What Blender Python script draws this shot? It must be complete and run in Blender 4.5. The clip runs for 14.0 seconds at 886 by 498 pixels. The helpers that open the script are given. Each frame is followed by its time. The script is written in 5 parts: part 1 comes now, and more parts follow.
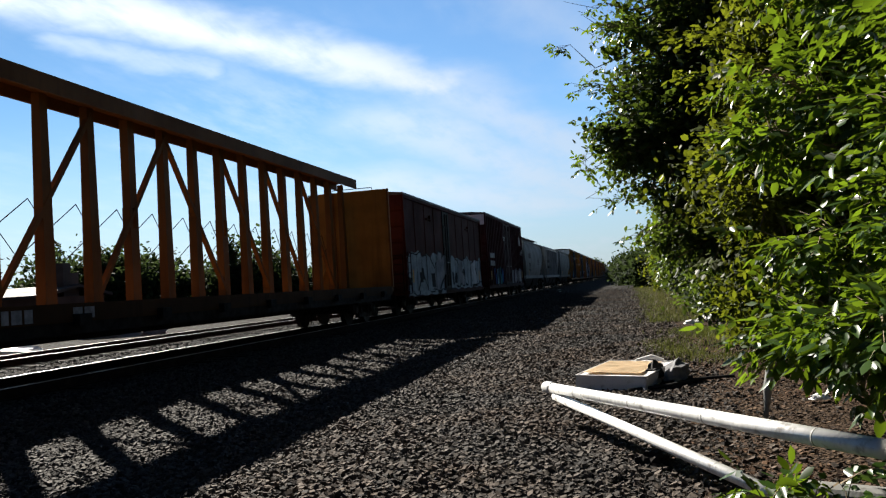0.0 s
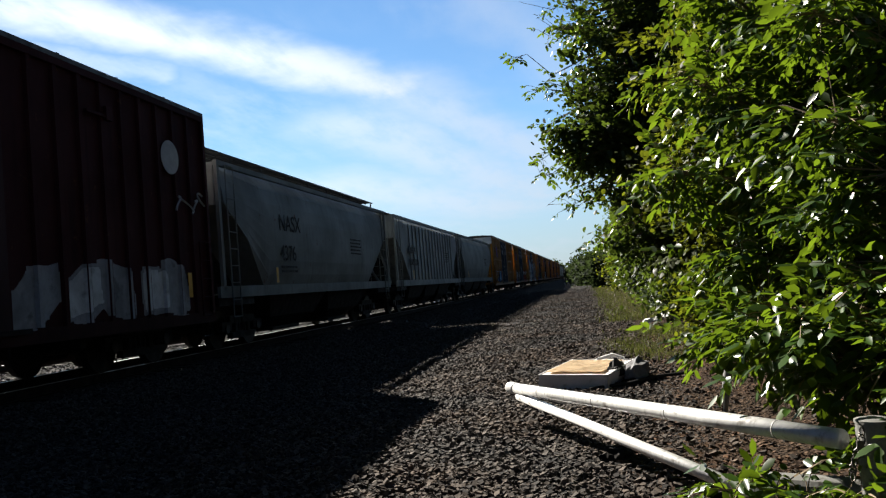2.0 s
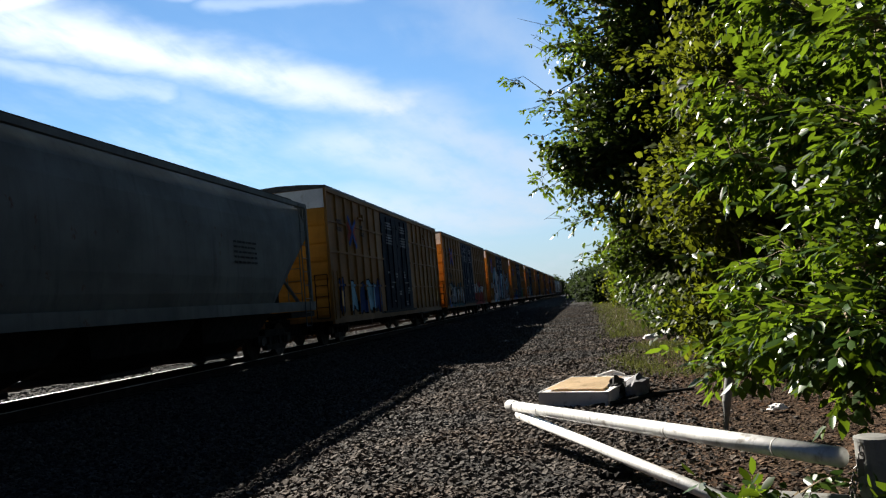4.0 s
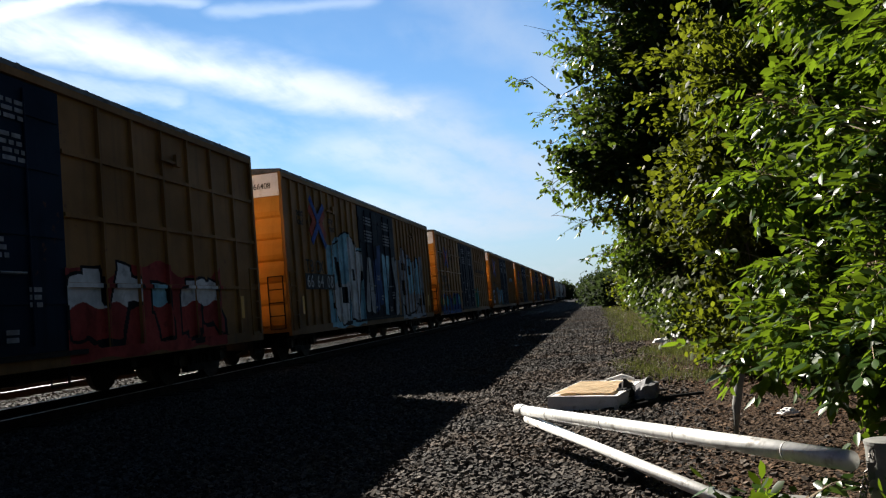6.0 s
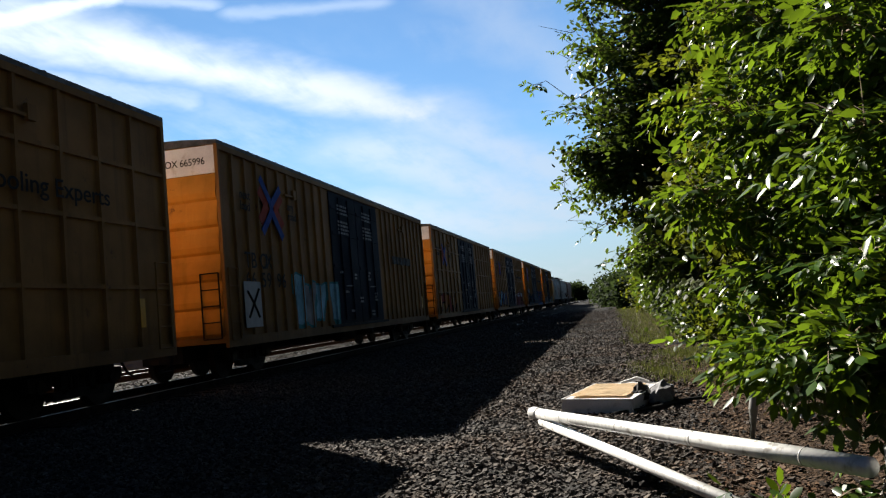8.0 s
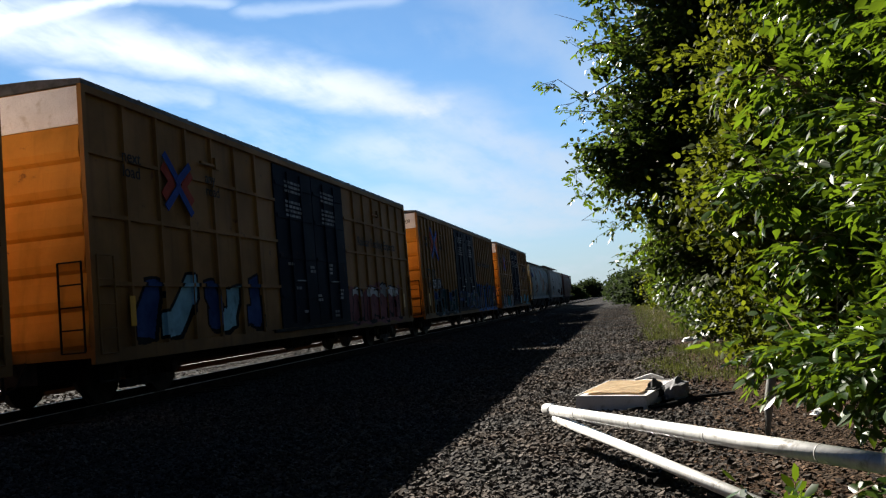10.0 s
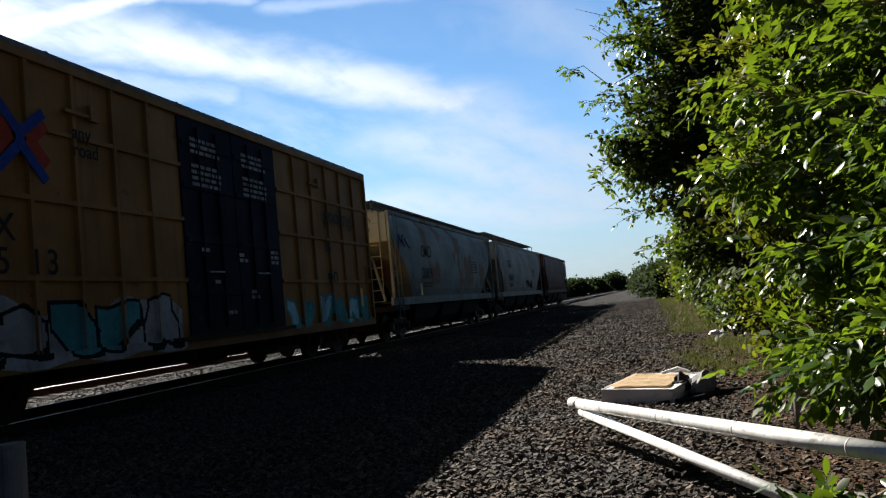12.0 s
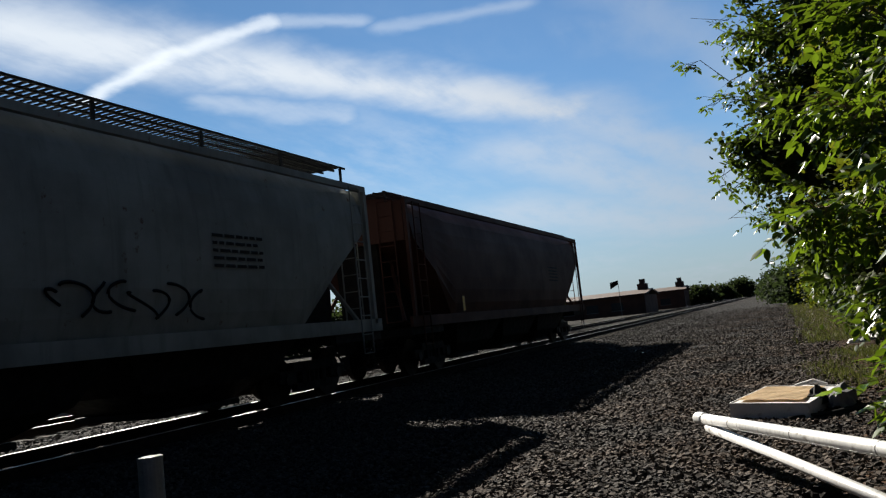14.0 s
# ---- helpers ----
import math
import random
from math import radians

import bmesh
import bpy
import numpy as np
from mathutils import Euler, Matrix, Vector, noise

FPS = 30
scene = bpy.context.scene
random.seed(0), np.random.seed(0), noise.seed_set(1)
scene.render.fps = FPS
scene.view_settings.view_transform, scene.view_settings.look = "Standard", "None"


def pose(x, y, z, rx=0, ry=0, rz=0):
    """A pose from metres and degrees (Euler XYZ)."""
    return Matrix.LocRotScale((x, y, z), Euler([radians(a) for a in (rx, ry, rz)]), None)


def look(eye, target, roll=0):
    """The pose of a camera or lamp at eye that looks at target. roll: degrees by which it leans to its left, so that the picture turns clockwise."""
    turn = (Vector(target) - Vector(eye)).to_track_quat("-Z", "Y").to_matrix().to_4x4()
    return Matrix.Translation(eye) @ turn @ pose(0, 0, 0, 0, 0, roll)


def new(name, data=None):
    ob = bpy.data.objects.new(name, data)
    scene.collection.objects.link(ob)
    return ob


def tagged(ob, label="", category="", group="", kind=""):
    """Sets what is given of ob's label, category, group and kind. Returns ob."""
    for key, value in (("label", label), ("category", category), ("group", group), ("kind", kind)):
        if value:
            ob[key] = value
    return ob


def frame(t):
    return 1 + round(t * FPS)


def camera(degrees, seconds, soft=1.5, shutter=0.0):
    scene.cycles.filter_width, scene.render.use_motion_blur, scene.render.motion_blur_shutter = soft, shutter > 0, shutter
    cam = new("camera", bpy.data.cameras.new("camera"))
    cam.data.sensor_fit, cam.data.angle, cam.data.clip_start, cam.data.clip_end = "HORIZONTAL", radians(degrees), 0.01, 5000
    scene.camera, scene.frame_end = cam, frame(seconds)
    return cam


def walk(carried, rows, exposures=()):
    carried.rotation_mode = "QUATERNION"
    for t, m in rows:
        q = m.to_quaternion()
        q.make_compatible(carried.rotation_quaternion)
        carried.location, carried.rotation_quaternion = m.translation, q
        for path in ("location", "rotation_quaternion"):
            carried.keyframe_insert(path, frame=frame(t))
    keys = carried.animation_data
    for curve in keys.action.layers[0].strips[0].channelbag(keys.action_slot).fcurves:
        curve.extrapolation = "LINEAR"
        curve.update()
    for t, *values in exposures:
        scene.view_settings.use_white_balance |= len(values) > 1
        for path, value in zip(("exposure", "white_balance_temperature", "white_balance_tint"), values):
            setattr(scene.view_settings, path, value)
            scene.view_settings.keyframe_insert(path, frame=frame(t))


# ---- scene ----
cam = camera(58.1, 14.0, soft=1.25)

# seconds, x, y, z, pitch, roll, yaw
PATH = [
    (0.0, 0.003, -0.006, 1.491, 2.60, 3.62, 13.05),
    (0.5, 0.010, -0.002, 1.497, 2.32, 4.27, 13.08),
    (1.0, 0.012, -0.002, 1.485, 2.38, 4.31, 13.06),
    (1.5, -0.004, -0.003, 1.489, 2.45, 4.22, 12.42),
    (2.0, -0.025, -0.004, 1.482, 2.63, 4.63, 10.17),
    (2.5, -0.004, -0.001, 1.488, 2.91, 4.94, 10.48),
    (3.0, -0.001, 0.001, 1.493, 3.44, 4.87, 10.37),
    (5.5, -0.003, 0.003, 1.492, 4.02, 5.11, 10.11),
    (6.0, 0.008, 0.004, 1.486, 4.22, 5.11, 10.89),
    (6.5, 0.017, 0.006, 1.495, 4.39, 4.94, 10.98),
    (7.0, 0.018, 0.008, 1.496, 4.47, 5.05, 10.92),
    (7.5, 0.005, 0.011, 1.501, 4.37, 5.06, 11.03),
    (8.0, 0.000, 0.008, 1.505, 4.36, 5.06, 11.85),
    (10.5, 0.002, -0.000, 1.499, 4.18, 5.16, 13.17),
    (11.0, 0.005, -0.006, 1.503, 4.10, 5.29, 13.79),
    (11.5, -0.001, -0.014, 1.500, 3.99, 5.34, 14.23),
    (12.0, -0.011, -0.014, 1.503, 3.95, 5.32, 14.53),
    (12.5, -0.014, -0.009, 1.511, 4.14, 5.45, 15.47),
    (13.0, -0.013, -0.001, 1.515, 4.63, 5.39, 16.59),
    (13.5, -0.002, 0.008, 1.521, 5.43, 5.75, 17.35),
    (14.0, 0.007, 0.015, 1.533, 5.57, 6.18, 22.98)
]
walk(cam, [(t, pose(x, y, z, 90 + p, r, w)) for t, x, y, z, p, r, w in PATH],
     exposures=[(0.0, 2.2), (3.0, 2.25), (11.0, 2.2), (12.0, 2.2), (13.0, 2.05), (14.0, 1.72)])

# ---- light ----
SUN_TRAVEL = Vector((1.07, -1.10, -1.0)).normalized()
sun_data = bpy.data.lights.new("sun", "SUN")
sun_data.energy, sun_data.angle, sun_data.color = 3.7, radians(0.55), (1.0, 0.93, 0.82)
sun = new("sun", sun_data)
sun.matrix_world = look((-60, 60, 55), Vector((-60, 60, 55)) + SUN_TRAVEL)

world = bpy.data.worlds.new("sky")
scene.world = world
world.use_nodes = True
SKY_STRENGTH = 0.036


class Graph:
    """A short way to write node trees."""

    def __init__(self, tree):
        self.t = tree
        self.t.nodes.clear()

    def node(self, kind, ins=None):
        n = self.t.nodes.new(kind)
        for k, v in (ins or {}).items():
            self.put(n.inputs[k], v)
        return n

    def put(self, socket, v):
        if isinstance(v, bpy.types.NodeSocket):
            self.t.links.new(v, socket)
        else:
            socket.default_value = v

    def math(self, op, a, b=0.0, c=0.0, clamp=False):
        n = self.t.nodes.new("ShaderNodeMath")
        n.operation, n.use_clamp = op, clamp
        for i, v in enumerate((a, b, c)):
            self.put(n.inputs[i], v)
        return n.outputs[0]

    def ramp(self, v, lo, hi, a=0.0, b=1.0, smooth=True):
        n = self.t.nodes.new("ShaderNodeMapRange")
        n.interpolation_type = "SMOOTHSTEP" if smooth else "LINEAR"
        for i, x in enumerate((v, lo, hi, a, b)):
            self.put(n.inputs[i], x)
        return n.outputs[0]

    def mix(self, f, a, b, blend="MIX"):
        n = self.t.nodes.new("ShaderNodeMix")
        n.data_type, n.blend_type = "RGBA", blend
        self.put(n.inputs[0], f)
        for i, v in ((6, a), (7, b)):
            self.put(n.inputs[i], v if isinstance(v, bpy.types.NodeSocket) else (*v, 1.0)[:4])
        return n.outputs[2]

    def noise(self, vec, scale, detail=4.0, rough=0.55):
        n = self.t.nodes.new("ShaderNodeTexNoise")
        n.inputs["Scale"].default_value, n.inputs["Detail"].default_value = scale, detail
        n.inputs["Roughness"].default_value = rough
        self.t.links.new(vec, n.inputs["Vector"])
        return n.outputs["Fac"]

    def stretch(self, vec, sx, sy, sz):
        n = self.t.nodes.new("ShaderNodeVectorMath")
        n.operation = "MULTIPLY"
        self.t.links.new(vec, n.inputs[0])
        n.inputs[1].default_value = (sx, sy, sz)
        return n.outputs[0]

    def split(self, vec):
        n = self.t.nodes.new("ShaderNodeSeparateXYZ")
        self.t.links.new(vec, n.inputs[0])
        return n.outputs

    def join(self, x, y, z):
        n = self.t.nodes.new("ShaderNodeCombineXYZ")
        for i, v in enumerate((x, y, z)):
            self.put(n.inputs[i], v)
        return n.outputs[0]


def build_sky():
    g = Graph(world.node_tree)
    sky = g.t.nodes.new("ShaderNodeTexSky")
    sky.sky_type, sky.sun_disc = "NISHITA", False
    sky.sun_elevation, sky.sun_rotation = radians(33), radians(44.2)
    sky.air_density, sky.dust_density, sky.ozone_density = 1.0, 0.6, 2.0
    way = g.t.nodes.new("ShaderNodeTexCoord").outputs["Generated"]
    x, y, z = g.split(way)
    zz = g.math("ADD", g.math("MAXIMUM", z, 0.0), 0.1)
    u, v = g.math("DIVIDE", x, zz), g.math("DIVIDE", y, zz)
    plane = g.join(u, v, 0.0)
    # wind-combed cirrus: the plane is bent by noise before the streaks are laid on it
    u0, v0 = u, v
    w1 = g.math("SUBTRACT", g.noise(plane, 2.2, 5.0), 0.5)
    w2 = g.math("SUBTRACT", g.noise(g.stretch(plane, 1, 1, 1), 3.7, 4.0), 0.5)
    u = g.math("ADD", u, g.math("MULTIPLY", w1, 0.34))
    v = g.math("ADD", v, g.math("MULTIPLY", w2, 0.30))
    fray = g.math("MULTIPLY", g.math("SUBTRACT", g.noise(plane, 9.0, 5.0), 0.5), 0.07)
    u1, v1 = g.math("ADD", u0, g.math("MULTIPLY", w1, 0.06)), g.math("ADD", v0, fray)
    streaks = [
        (-1.75, 0.9, -1.35, 1.70, 0.24, 1.0), (-1.35, 1.70, -0.63, 2.72, 0.20, 1.0), (-0.63, 2.72, 0.05, 4.6, 0.27, 0.6),
        (-0.85, 3.1, -0.25, 4.9, 0.36, 0.62), (-1.2, 4.1, -0.5, 5.2, 0.5, 0.6), (-1.52, 1.90, -1.24, 2.30, 0.10, 0.45),
        (-1.75, 1.68, -1.37, 1.61, 0.042, 0.72), (-1.37, 1.61, -1.06, 1.62, 0.040, 0.65), (-1.06, 1.62, -0.88, 1.75, 0.04, 0.3), (-0.85, 1.82, -0.5, 1.91, 0.045, 0.25),
        (-0.28, 1.9, 0.1, 3.2, 0.17, 0.32),
    ]
    cover, trail = 0.0, 0.0
    for ax, ay, bx, by, wide, amp in streaks:
        ll = (bx - ax) ** 2 + (by - ay) ** 2
        thin = wide < 0.06
        pu, pv = g.math("SUBTRACT", u1 if thin else u, ax), g.math("SUBTRACT", v1 if thin else v, ay)
        k = g.math("DIVIDE", g.math("ADD", g.math("MULTIPLY", pu, bx - ax), g.math("MULTIPLY", pv, by - ay)), ll, clamp=True)
        du = g.math("SUBTRACT", pu, g.math("MULTIPLY", k, bx - ax))
        dv = g.math("SUBTRACT", pv, g.math("MULTIPLY", k, by - ay))
        dist = g.math("SQRT", g.math("ADD", g.math("MULTIPLY", du, du), g.math("MULTIPLY", dv, dv)))
        if thin:
            trail = g.math("MAXIMUM", trail, g.ramp(dist, wide * 1.25, 0.0, 0.0, amp))
        else:
            cover = g.math("MAXIMUM", cover, g.ramp(dist, wide * 1.25, 0.0, 0.0, amp))
    fine = g.noise(g.stretch(plane, 3.0, 1.1, 1.0), 2.4, 7.0, 0.6)
    wide_noise = g.noise(plane, 0.9, 5.0)
    veil = g.math("MULTIPLY", g.ramp(wide_noise, 0.38, 0.72), 0.34)
    cover = g.math("MULTIPLY", cover, g.ramp(fine, 0.22, 0.60, 0.5, 1.0))
    cover = g.math("MAXIMUM", cover, g.math("MULTIPLY", veil, g.ramp(fine, 0.3, 0.7)))
    haze = g.ramp(z, 0.24, 0.0, 0.0, 0.62)
    cover = g.math("MINIMUM", cover, 1.0)
    tint = g.mix(1.0, sky.outputs[0], SKY_TINT, "MULTIPLY")
    tint = g.mix(haze, tint, HAZE)
    color = g.mix(cover, tint, CLOUD)
    color = g.mix(trail, color, CONTRAIL)
    # brighter towards the sun, deeper blue away from it
    toward = g.math("ADD", g.math("MULTIPLY", x, -0.585), g.math("ADD", g.math("MULTIPLY", y, 0.60), g.math("MULTIPLY", z, 0.2)))
    color = g.mix(1.0, color, g.mix(g.ramp(toward, 0.02, 0.90), (0.15, 0.17, 0.20), (1.0, 1.0, 1.0)), "MULTIPLY")
    # the sky deepens towards the zenith
    color = g.mix(1.0, color, g.mix(g.ramp(z, 0.40, 0.82), (1.0, 1.0, 1.0), (0.16, 0.19, 0.25)), "MULTIPLY")
    color = g.mix(1.0, color, g.mix(g.ramp(toward, 0.66, 0.92), (1.0, 1.0, 1.0), (1.4, 1.36, 1.3)), "MULTIPLY")
    back = g.node("ShaderNodeBackground", {"Color": color, "Strength": SKY_STRENGTH})
    out = g.t.nodes.new("ShaderNodeOutputWorld")
    g.t.links.new(back.outputs[0], out.inputs[0])


HAZE = (3.6, 4.2, 5.2)
CONTRAIL = (6.6, 7.2, 7.8)
SKY_TINT = (0.62, 0.86, 1.04)
CLOUD = (5.0, 5.6, 6.4)
build_sky()


# ---- materials ----
def base_graph(name):
    m = bpy.data.materials.new(name)
    m.use_nodes = True
    g = Graph(m.node_tree)
    out = g.t.nodes.new("ShaderNodeOutputMaterial")
    bsdf = g.t.nodes.new("ShaderNodeBsdfPrincipled")
    g.t.links.new(bsdf.outputs[0], out.inputs[0])
    return m, g, bsdf, out


def coords(g, generated=False):
    return g.t.nodes.new("ShaderNodeTexCoord").outputs["Object"]


def bump(g, bsdf, height, strength=0.3, distance=0.01):
    b = g.t.nodes.new("ShaderNodeBump")
    b.inputs["Strength"].default_value, b.inputs["Distance"].default_value = strength, distance
    g.t.links.new(height, b.inputs["Height"])
    g.t.links.new(b.outputs[0], bsdf.inputs["Normal"])


def plain(name, color, rough=0.6, metal=0.0, vary=0.35, scale=6.0, dirt=None, relief=0.25, grain=60.0, spec=0.3):
    """Paint, steel, concrete and the like: colour broken up at two scales, stains and fine relief."""
    m, g, bsdf, _ = base_graph(name)
    co = coords(g)
    a, b = g.noise(co, scale), g.noise(co, grain, 3.0)
    dark = tuple(c * (1 - vary) for c in color)
    light = tuple(min(1.0, c * (1 + vary * 0.5)) for c in color)
    col = g.mix(g.ramp(a, 0.3, 0.7), dark, light)
    col = g.mix(g.ramp(b, 0.45, 0.75, 0.0, 0.35), col, tuple(c * 0.5 for c in color))
    if dirt:
        col = g.mix(g.ramp(g.noise(co, scale * 2.3, 6.0), 0.55, 0.72, 0.0, 0.8), col, dirt)
    g.put(bsdf.inputs["Base Color"], col)
    g.put(bsdf.inputs["Roughness"], g.ramp(a, 0.2, 0.8, min(1, rough + 0.1), max(0.05, rough - 0.1)))
    bsdf.inputs["Metallic"].default_value = metal
    bsdf.inputs["Specular IOR Level"].default_value = spec
    bump(g, bsdf, b, relief, 0.004)
    return m


def car_paint(name, color, rust=(0.09, 0.04, 0.02), grime=0.55, rough=0.55, blotch=None, spec=0.12):
    """Weathered wagon paint with vertical streaks and rust spots, darker towards the bottom."""
    m, g, bsdf, _ = base_graph(name)
    co = coords(g)
    x, y, z = g.split(co)
    streak = g.noise(g.stretch(co, 5.0, 5.0, 0.28), 1.0, 6.0, 0.65)
    patch = g.noise(co, 0.7, 6.0, 0.6)
    grain = g.noise(co, 26.0, 4.0)
    col = g.mix(g.ramp(patch, 0.3, 0.7), tuple(c * 0.72 for c in color), tuple(min(1, c * 1.12) for c in color))
    col = g.mix(g.ramp(streak, 0.48, 0.78, 0.0, grime), col, tuple(c * 0.28 for c in color))
    spots = g.ramp(g.noise(co, 3.4, 8.0, 0.7), 0.62, 0.70, 0.0, 0.8)
    col = g.mix(spots, col, rust)
    if blotch:
        col = g.mix(g.math("MULTIPLY", g.ramp(g.noise(g.stretch(co, 1, 0.8, 0.55), 0.9, 3.0, 0.5), 0.54, 0.60), g.ramp(z, 1.6, 2.2, 0.2, 0.9)), col, blotch)
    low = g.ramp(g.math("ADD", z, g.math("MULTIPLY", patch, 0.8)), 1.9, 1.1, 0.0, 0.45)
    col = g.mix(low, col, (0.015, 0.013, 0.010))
    g.put(bsdf.inputs["Base Color"], col)
    g.put(bsdf.inputs["Roughness"], g.ramp(patch, 0.2, 0.8, rough + 0.2, rough + 0.05))
    bsdf.inputs["Specular IOR Level"].default_value = spec
    bump(g, bsdf, g.math("ADD", grain, g.math("MULTIPLY", patch, 3.0)), 0.25, 0.006)
    return m


def leaf_paint(name, color, through_color, gloss=0.35, amount=0.5, shine=0.25):
    m, g, bsdf, out = base_graph(name)
    isl = g.t.nodes.new("ShaderNodeNewGeometry").outputs["Random Per Island"]
    co = coords(g)
    patch = g.noise(co, 1.1, 3.0)
    k = g.math("MULTIPLY", g.math("ADD", isl, patch), 0.55)
    col = g.mix(g.ramp(k, 0.2, 0.9), tuple(c * 0.55 for c in color), tuple(c * 1.45 for c in color))
    col = g.mix(g.ramp(isl, 0.86, 1.0, 0.0, 0.6), col, (color[0] * 2.2, color[1] * 1.5, color[2] * 0.8))
    g.put(bsdf.inputs["Base Color"], col)
    bsdf.inputs["Roughness"].default_value = gloss
    bsdf.inputs["Specular IOR Level"].default_value = shine
    trans = g.t.nodes.new("ShaderNodeBsdfTranslucent")
    g.put(trans.inputs["Color"], g.mix(1.0, g.mix(g.ramp(k, 0.2, 0.9), (0.6, 0.6, 0.6), (1.3, 1.3, 1.3)), through_color, "MULTIPLY"))
    mixer = g.t.nodes.new("ShaderNodeMixShader")
    mixer.inputs[0].default_value = amount
    g.t.links.new(bsdf.outputs[0], mixer.inputs[1])
    g.t.links.new(trans.outputs[0], mixer.inputs[2])
    g.t.links.new(mixer.outputs[0], out.inputs[0])
    return m


def ground_paint():
    """Dark crushed stone that gives way to brown leaf litter and soil towards the trees, grey dust beyond the tracks."""
    m, g, bsdf, _ = base_graph("ballast_ground")
    co = coords(g)
    x, y, z = g.split(co)
    stones = g.t.nodes.new("ShaderNodeTexVoronoi")
    stones.inputs["Scale"].default_value = 30.0
    g.t.links.new(co, stones.inputs["Vector"])
    shade = g.split(stones.outputs["Color"])[0]
    grav = g.mix(shade, (0.010, 0.010, 0.0105), (0.046, 0.044, 0.042))
    big = g.noise(co, 0.5, 5.0)
    mid = g.noise(co, 3.0, 5.0)
    grav = g.mix(g.ramp(mid, 0.5, 0.75, 0.0, 0.5), grav, (0.045, 0.036, 0.028))
    soil = g.mix(g.noise(co, 14.0, 6.0), (0.012, 0.008, 0.005), (0.07, 0.045, 0.028))
    edge = g.math("ADD", x, g.math("MULTIPLY", g.math("SUBTRACT", big, 0.5), 3.0))
    edge = g.math("ADD", edge, g.math("MULTIPLY", g.math("SUBTRACT", mid, 0.5), 1.2))
    col = g.mix(g.ramp(edge, 0.2, 1.2), grav, soil)
    dust = g.mix(g.noise(co, 1.3, 6.0), (0.014, 0.0135, 0.012), (0.05, 0.047, 0.042))
    far = g.math("ADD", x, g.math("MULTIPLY", mid, 1.0))
    col = g.mix(g.ramp(far, -16.6, -17.6), col, dust)
    track = g.ramp(g.math("ABSOLUTE", g.math("ADD", x, 12.2)), 1.6, 1.3)
    col = g.mix(g.math("MULTIPLY", track, 0.7), col, g.mix(shade, (0.012, 0.012, 0.012), (0.05, 0.049, 0.047)))
    g.put(bsdf.inputs["Base Color"], col)
    bsdf.inputs["Roughness"].default_value = 0.95
    bsdf.inputs["Specular IOR Level"].default_value = 0.06
    h = g.math("ADD", g.math("MULTIPLY", stones.outputs["Distance"], -1.2), g.math("MULTIPLY", mid, 0.8))
    bump(g, bsdf, h, 1.0, 0.06)
    return m


def stone_paint(name, lo, hi):
    m, g, bsdf, _ = base_graph(name)
    isl = g.t.nodes.new("ShaderNodeNewGeometry").outputs["Random Per Island"]
    co = coords(g)
    col = g.mix(isl, lo, hi)
    earthy = g.math("MULTIPLY", g.ramp(g.noise(co, 0.45, 4.0), 0.36, 0.62), g.ramp(g.split(co)[0], -6.0, -1.5))
    col = g.mix(g.math("MULTIPLY", earthy, 0.8), col, g.mix(isl, (lo[0] * 1.5, lo[1] * 1.1, lo[2] * 0.85), (hi[0] * 1.25, hi[1] * 0.98, hi[2] * 0.78)))
    col = g.mix(g.ramp(g.noise(co, 40.0, 3.0), 0.4, 0.7, 0.0, 0.5), col, tuple(c * 0.6 for c in lo))
    g.put(bsdf.inputs["Base Color"], col)
    bsdf.inputs["Roughness"].default_value = 0.85
    bsdf.inputs["Specular IOR Level"].default_value = 0.12
    bump(g, bsdf, g.noise(co, 90.0, 3.0), 0.4, 0.004)
    return m


M_GROUND = ground_paint()
M_STONE = stone_paint("crushed_stone", (0.010, 0.010, 0.0105), (0.105, 0.095, 0.086))
M_STONE_LIGHT = stone_paint("pale_stone", (0.018, 0.018, 0.018), (0.085, 0.083, 0.08))
M_LITTER = stone_paint("dry_leaf", (0.016, 0.010, 0.007), (0.105, 0.068, 0.042))
M_RAIL = plain("rail_steel", (0.017, 0.012, 0.010), 0.85, 0.0, spec=0.05)
M_RAILHEAD = plain("rail_head", (0.30, 0.29, 0.28), 0.45, 1.0, vary=0.15)
M_TIE = plain("creosoted_wood", (0.025, 0.02, 0.016), 0.9, spec=0.08)
M_STEEL = plain("grimy_steel", (0.015, 0.013, 0.012), 0.75, 0.2, spec=0.08)
M_WHEEL = plain("wheel_steel", (0.02, 0.016, 0.014), 0.6, 0.5, spec=0.08)
M_PIPE = plain("white_gate_paint", (0.72, 0.72, 0.71), 0.36, 0.3, vary=0.22, scale=5.0, dirt=(0.20, 0.18, 0.155), relief=0.3, grain=34.0)
M_PIPE_GREY = plain("worn_galvanised_post", (0.20, 0.20, 0.19), 0.55, 0.2, vary=0.2, dirt=(0.1, 0.09, 0.07))
M_RUST = plain("rusty_steel", (0.16, 0.08, 0.045), 0.8, 0.3)
M_CHAIN = plain("chain_steel", (0.14, 0.13, 0.12), 0.5, 0.8)
M_MATT_SIDE = plain("white_mattress_cloth", (0.58, 0.57, 0.57), 0.85, vary=0.1, scale=4.0, dirt=(0.30, 0.28, 0.26))
M_MATT_TOP = plain("cream_mattress_top", (0.55, 0.42, 0.26), 0.9, vary=0.14, scale=3.0, dirt=(0.36, 0.26, 0.15))
M_RAG = plain("grey_rag", (0.17, 0.17, 0.18), 0.9, vary=0.35)
M_RAG_DARK = plain("dark_rag", (0.03, 0.03, 0.03), 0.9, spec=0.08)
M_PAPER = plain("white_litter_plastic", (0.85, 0.85, 0.84), 0.5, vary=0.05)
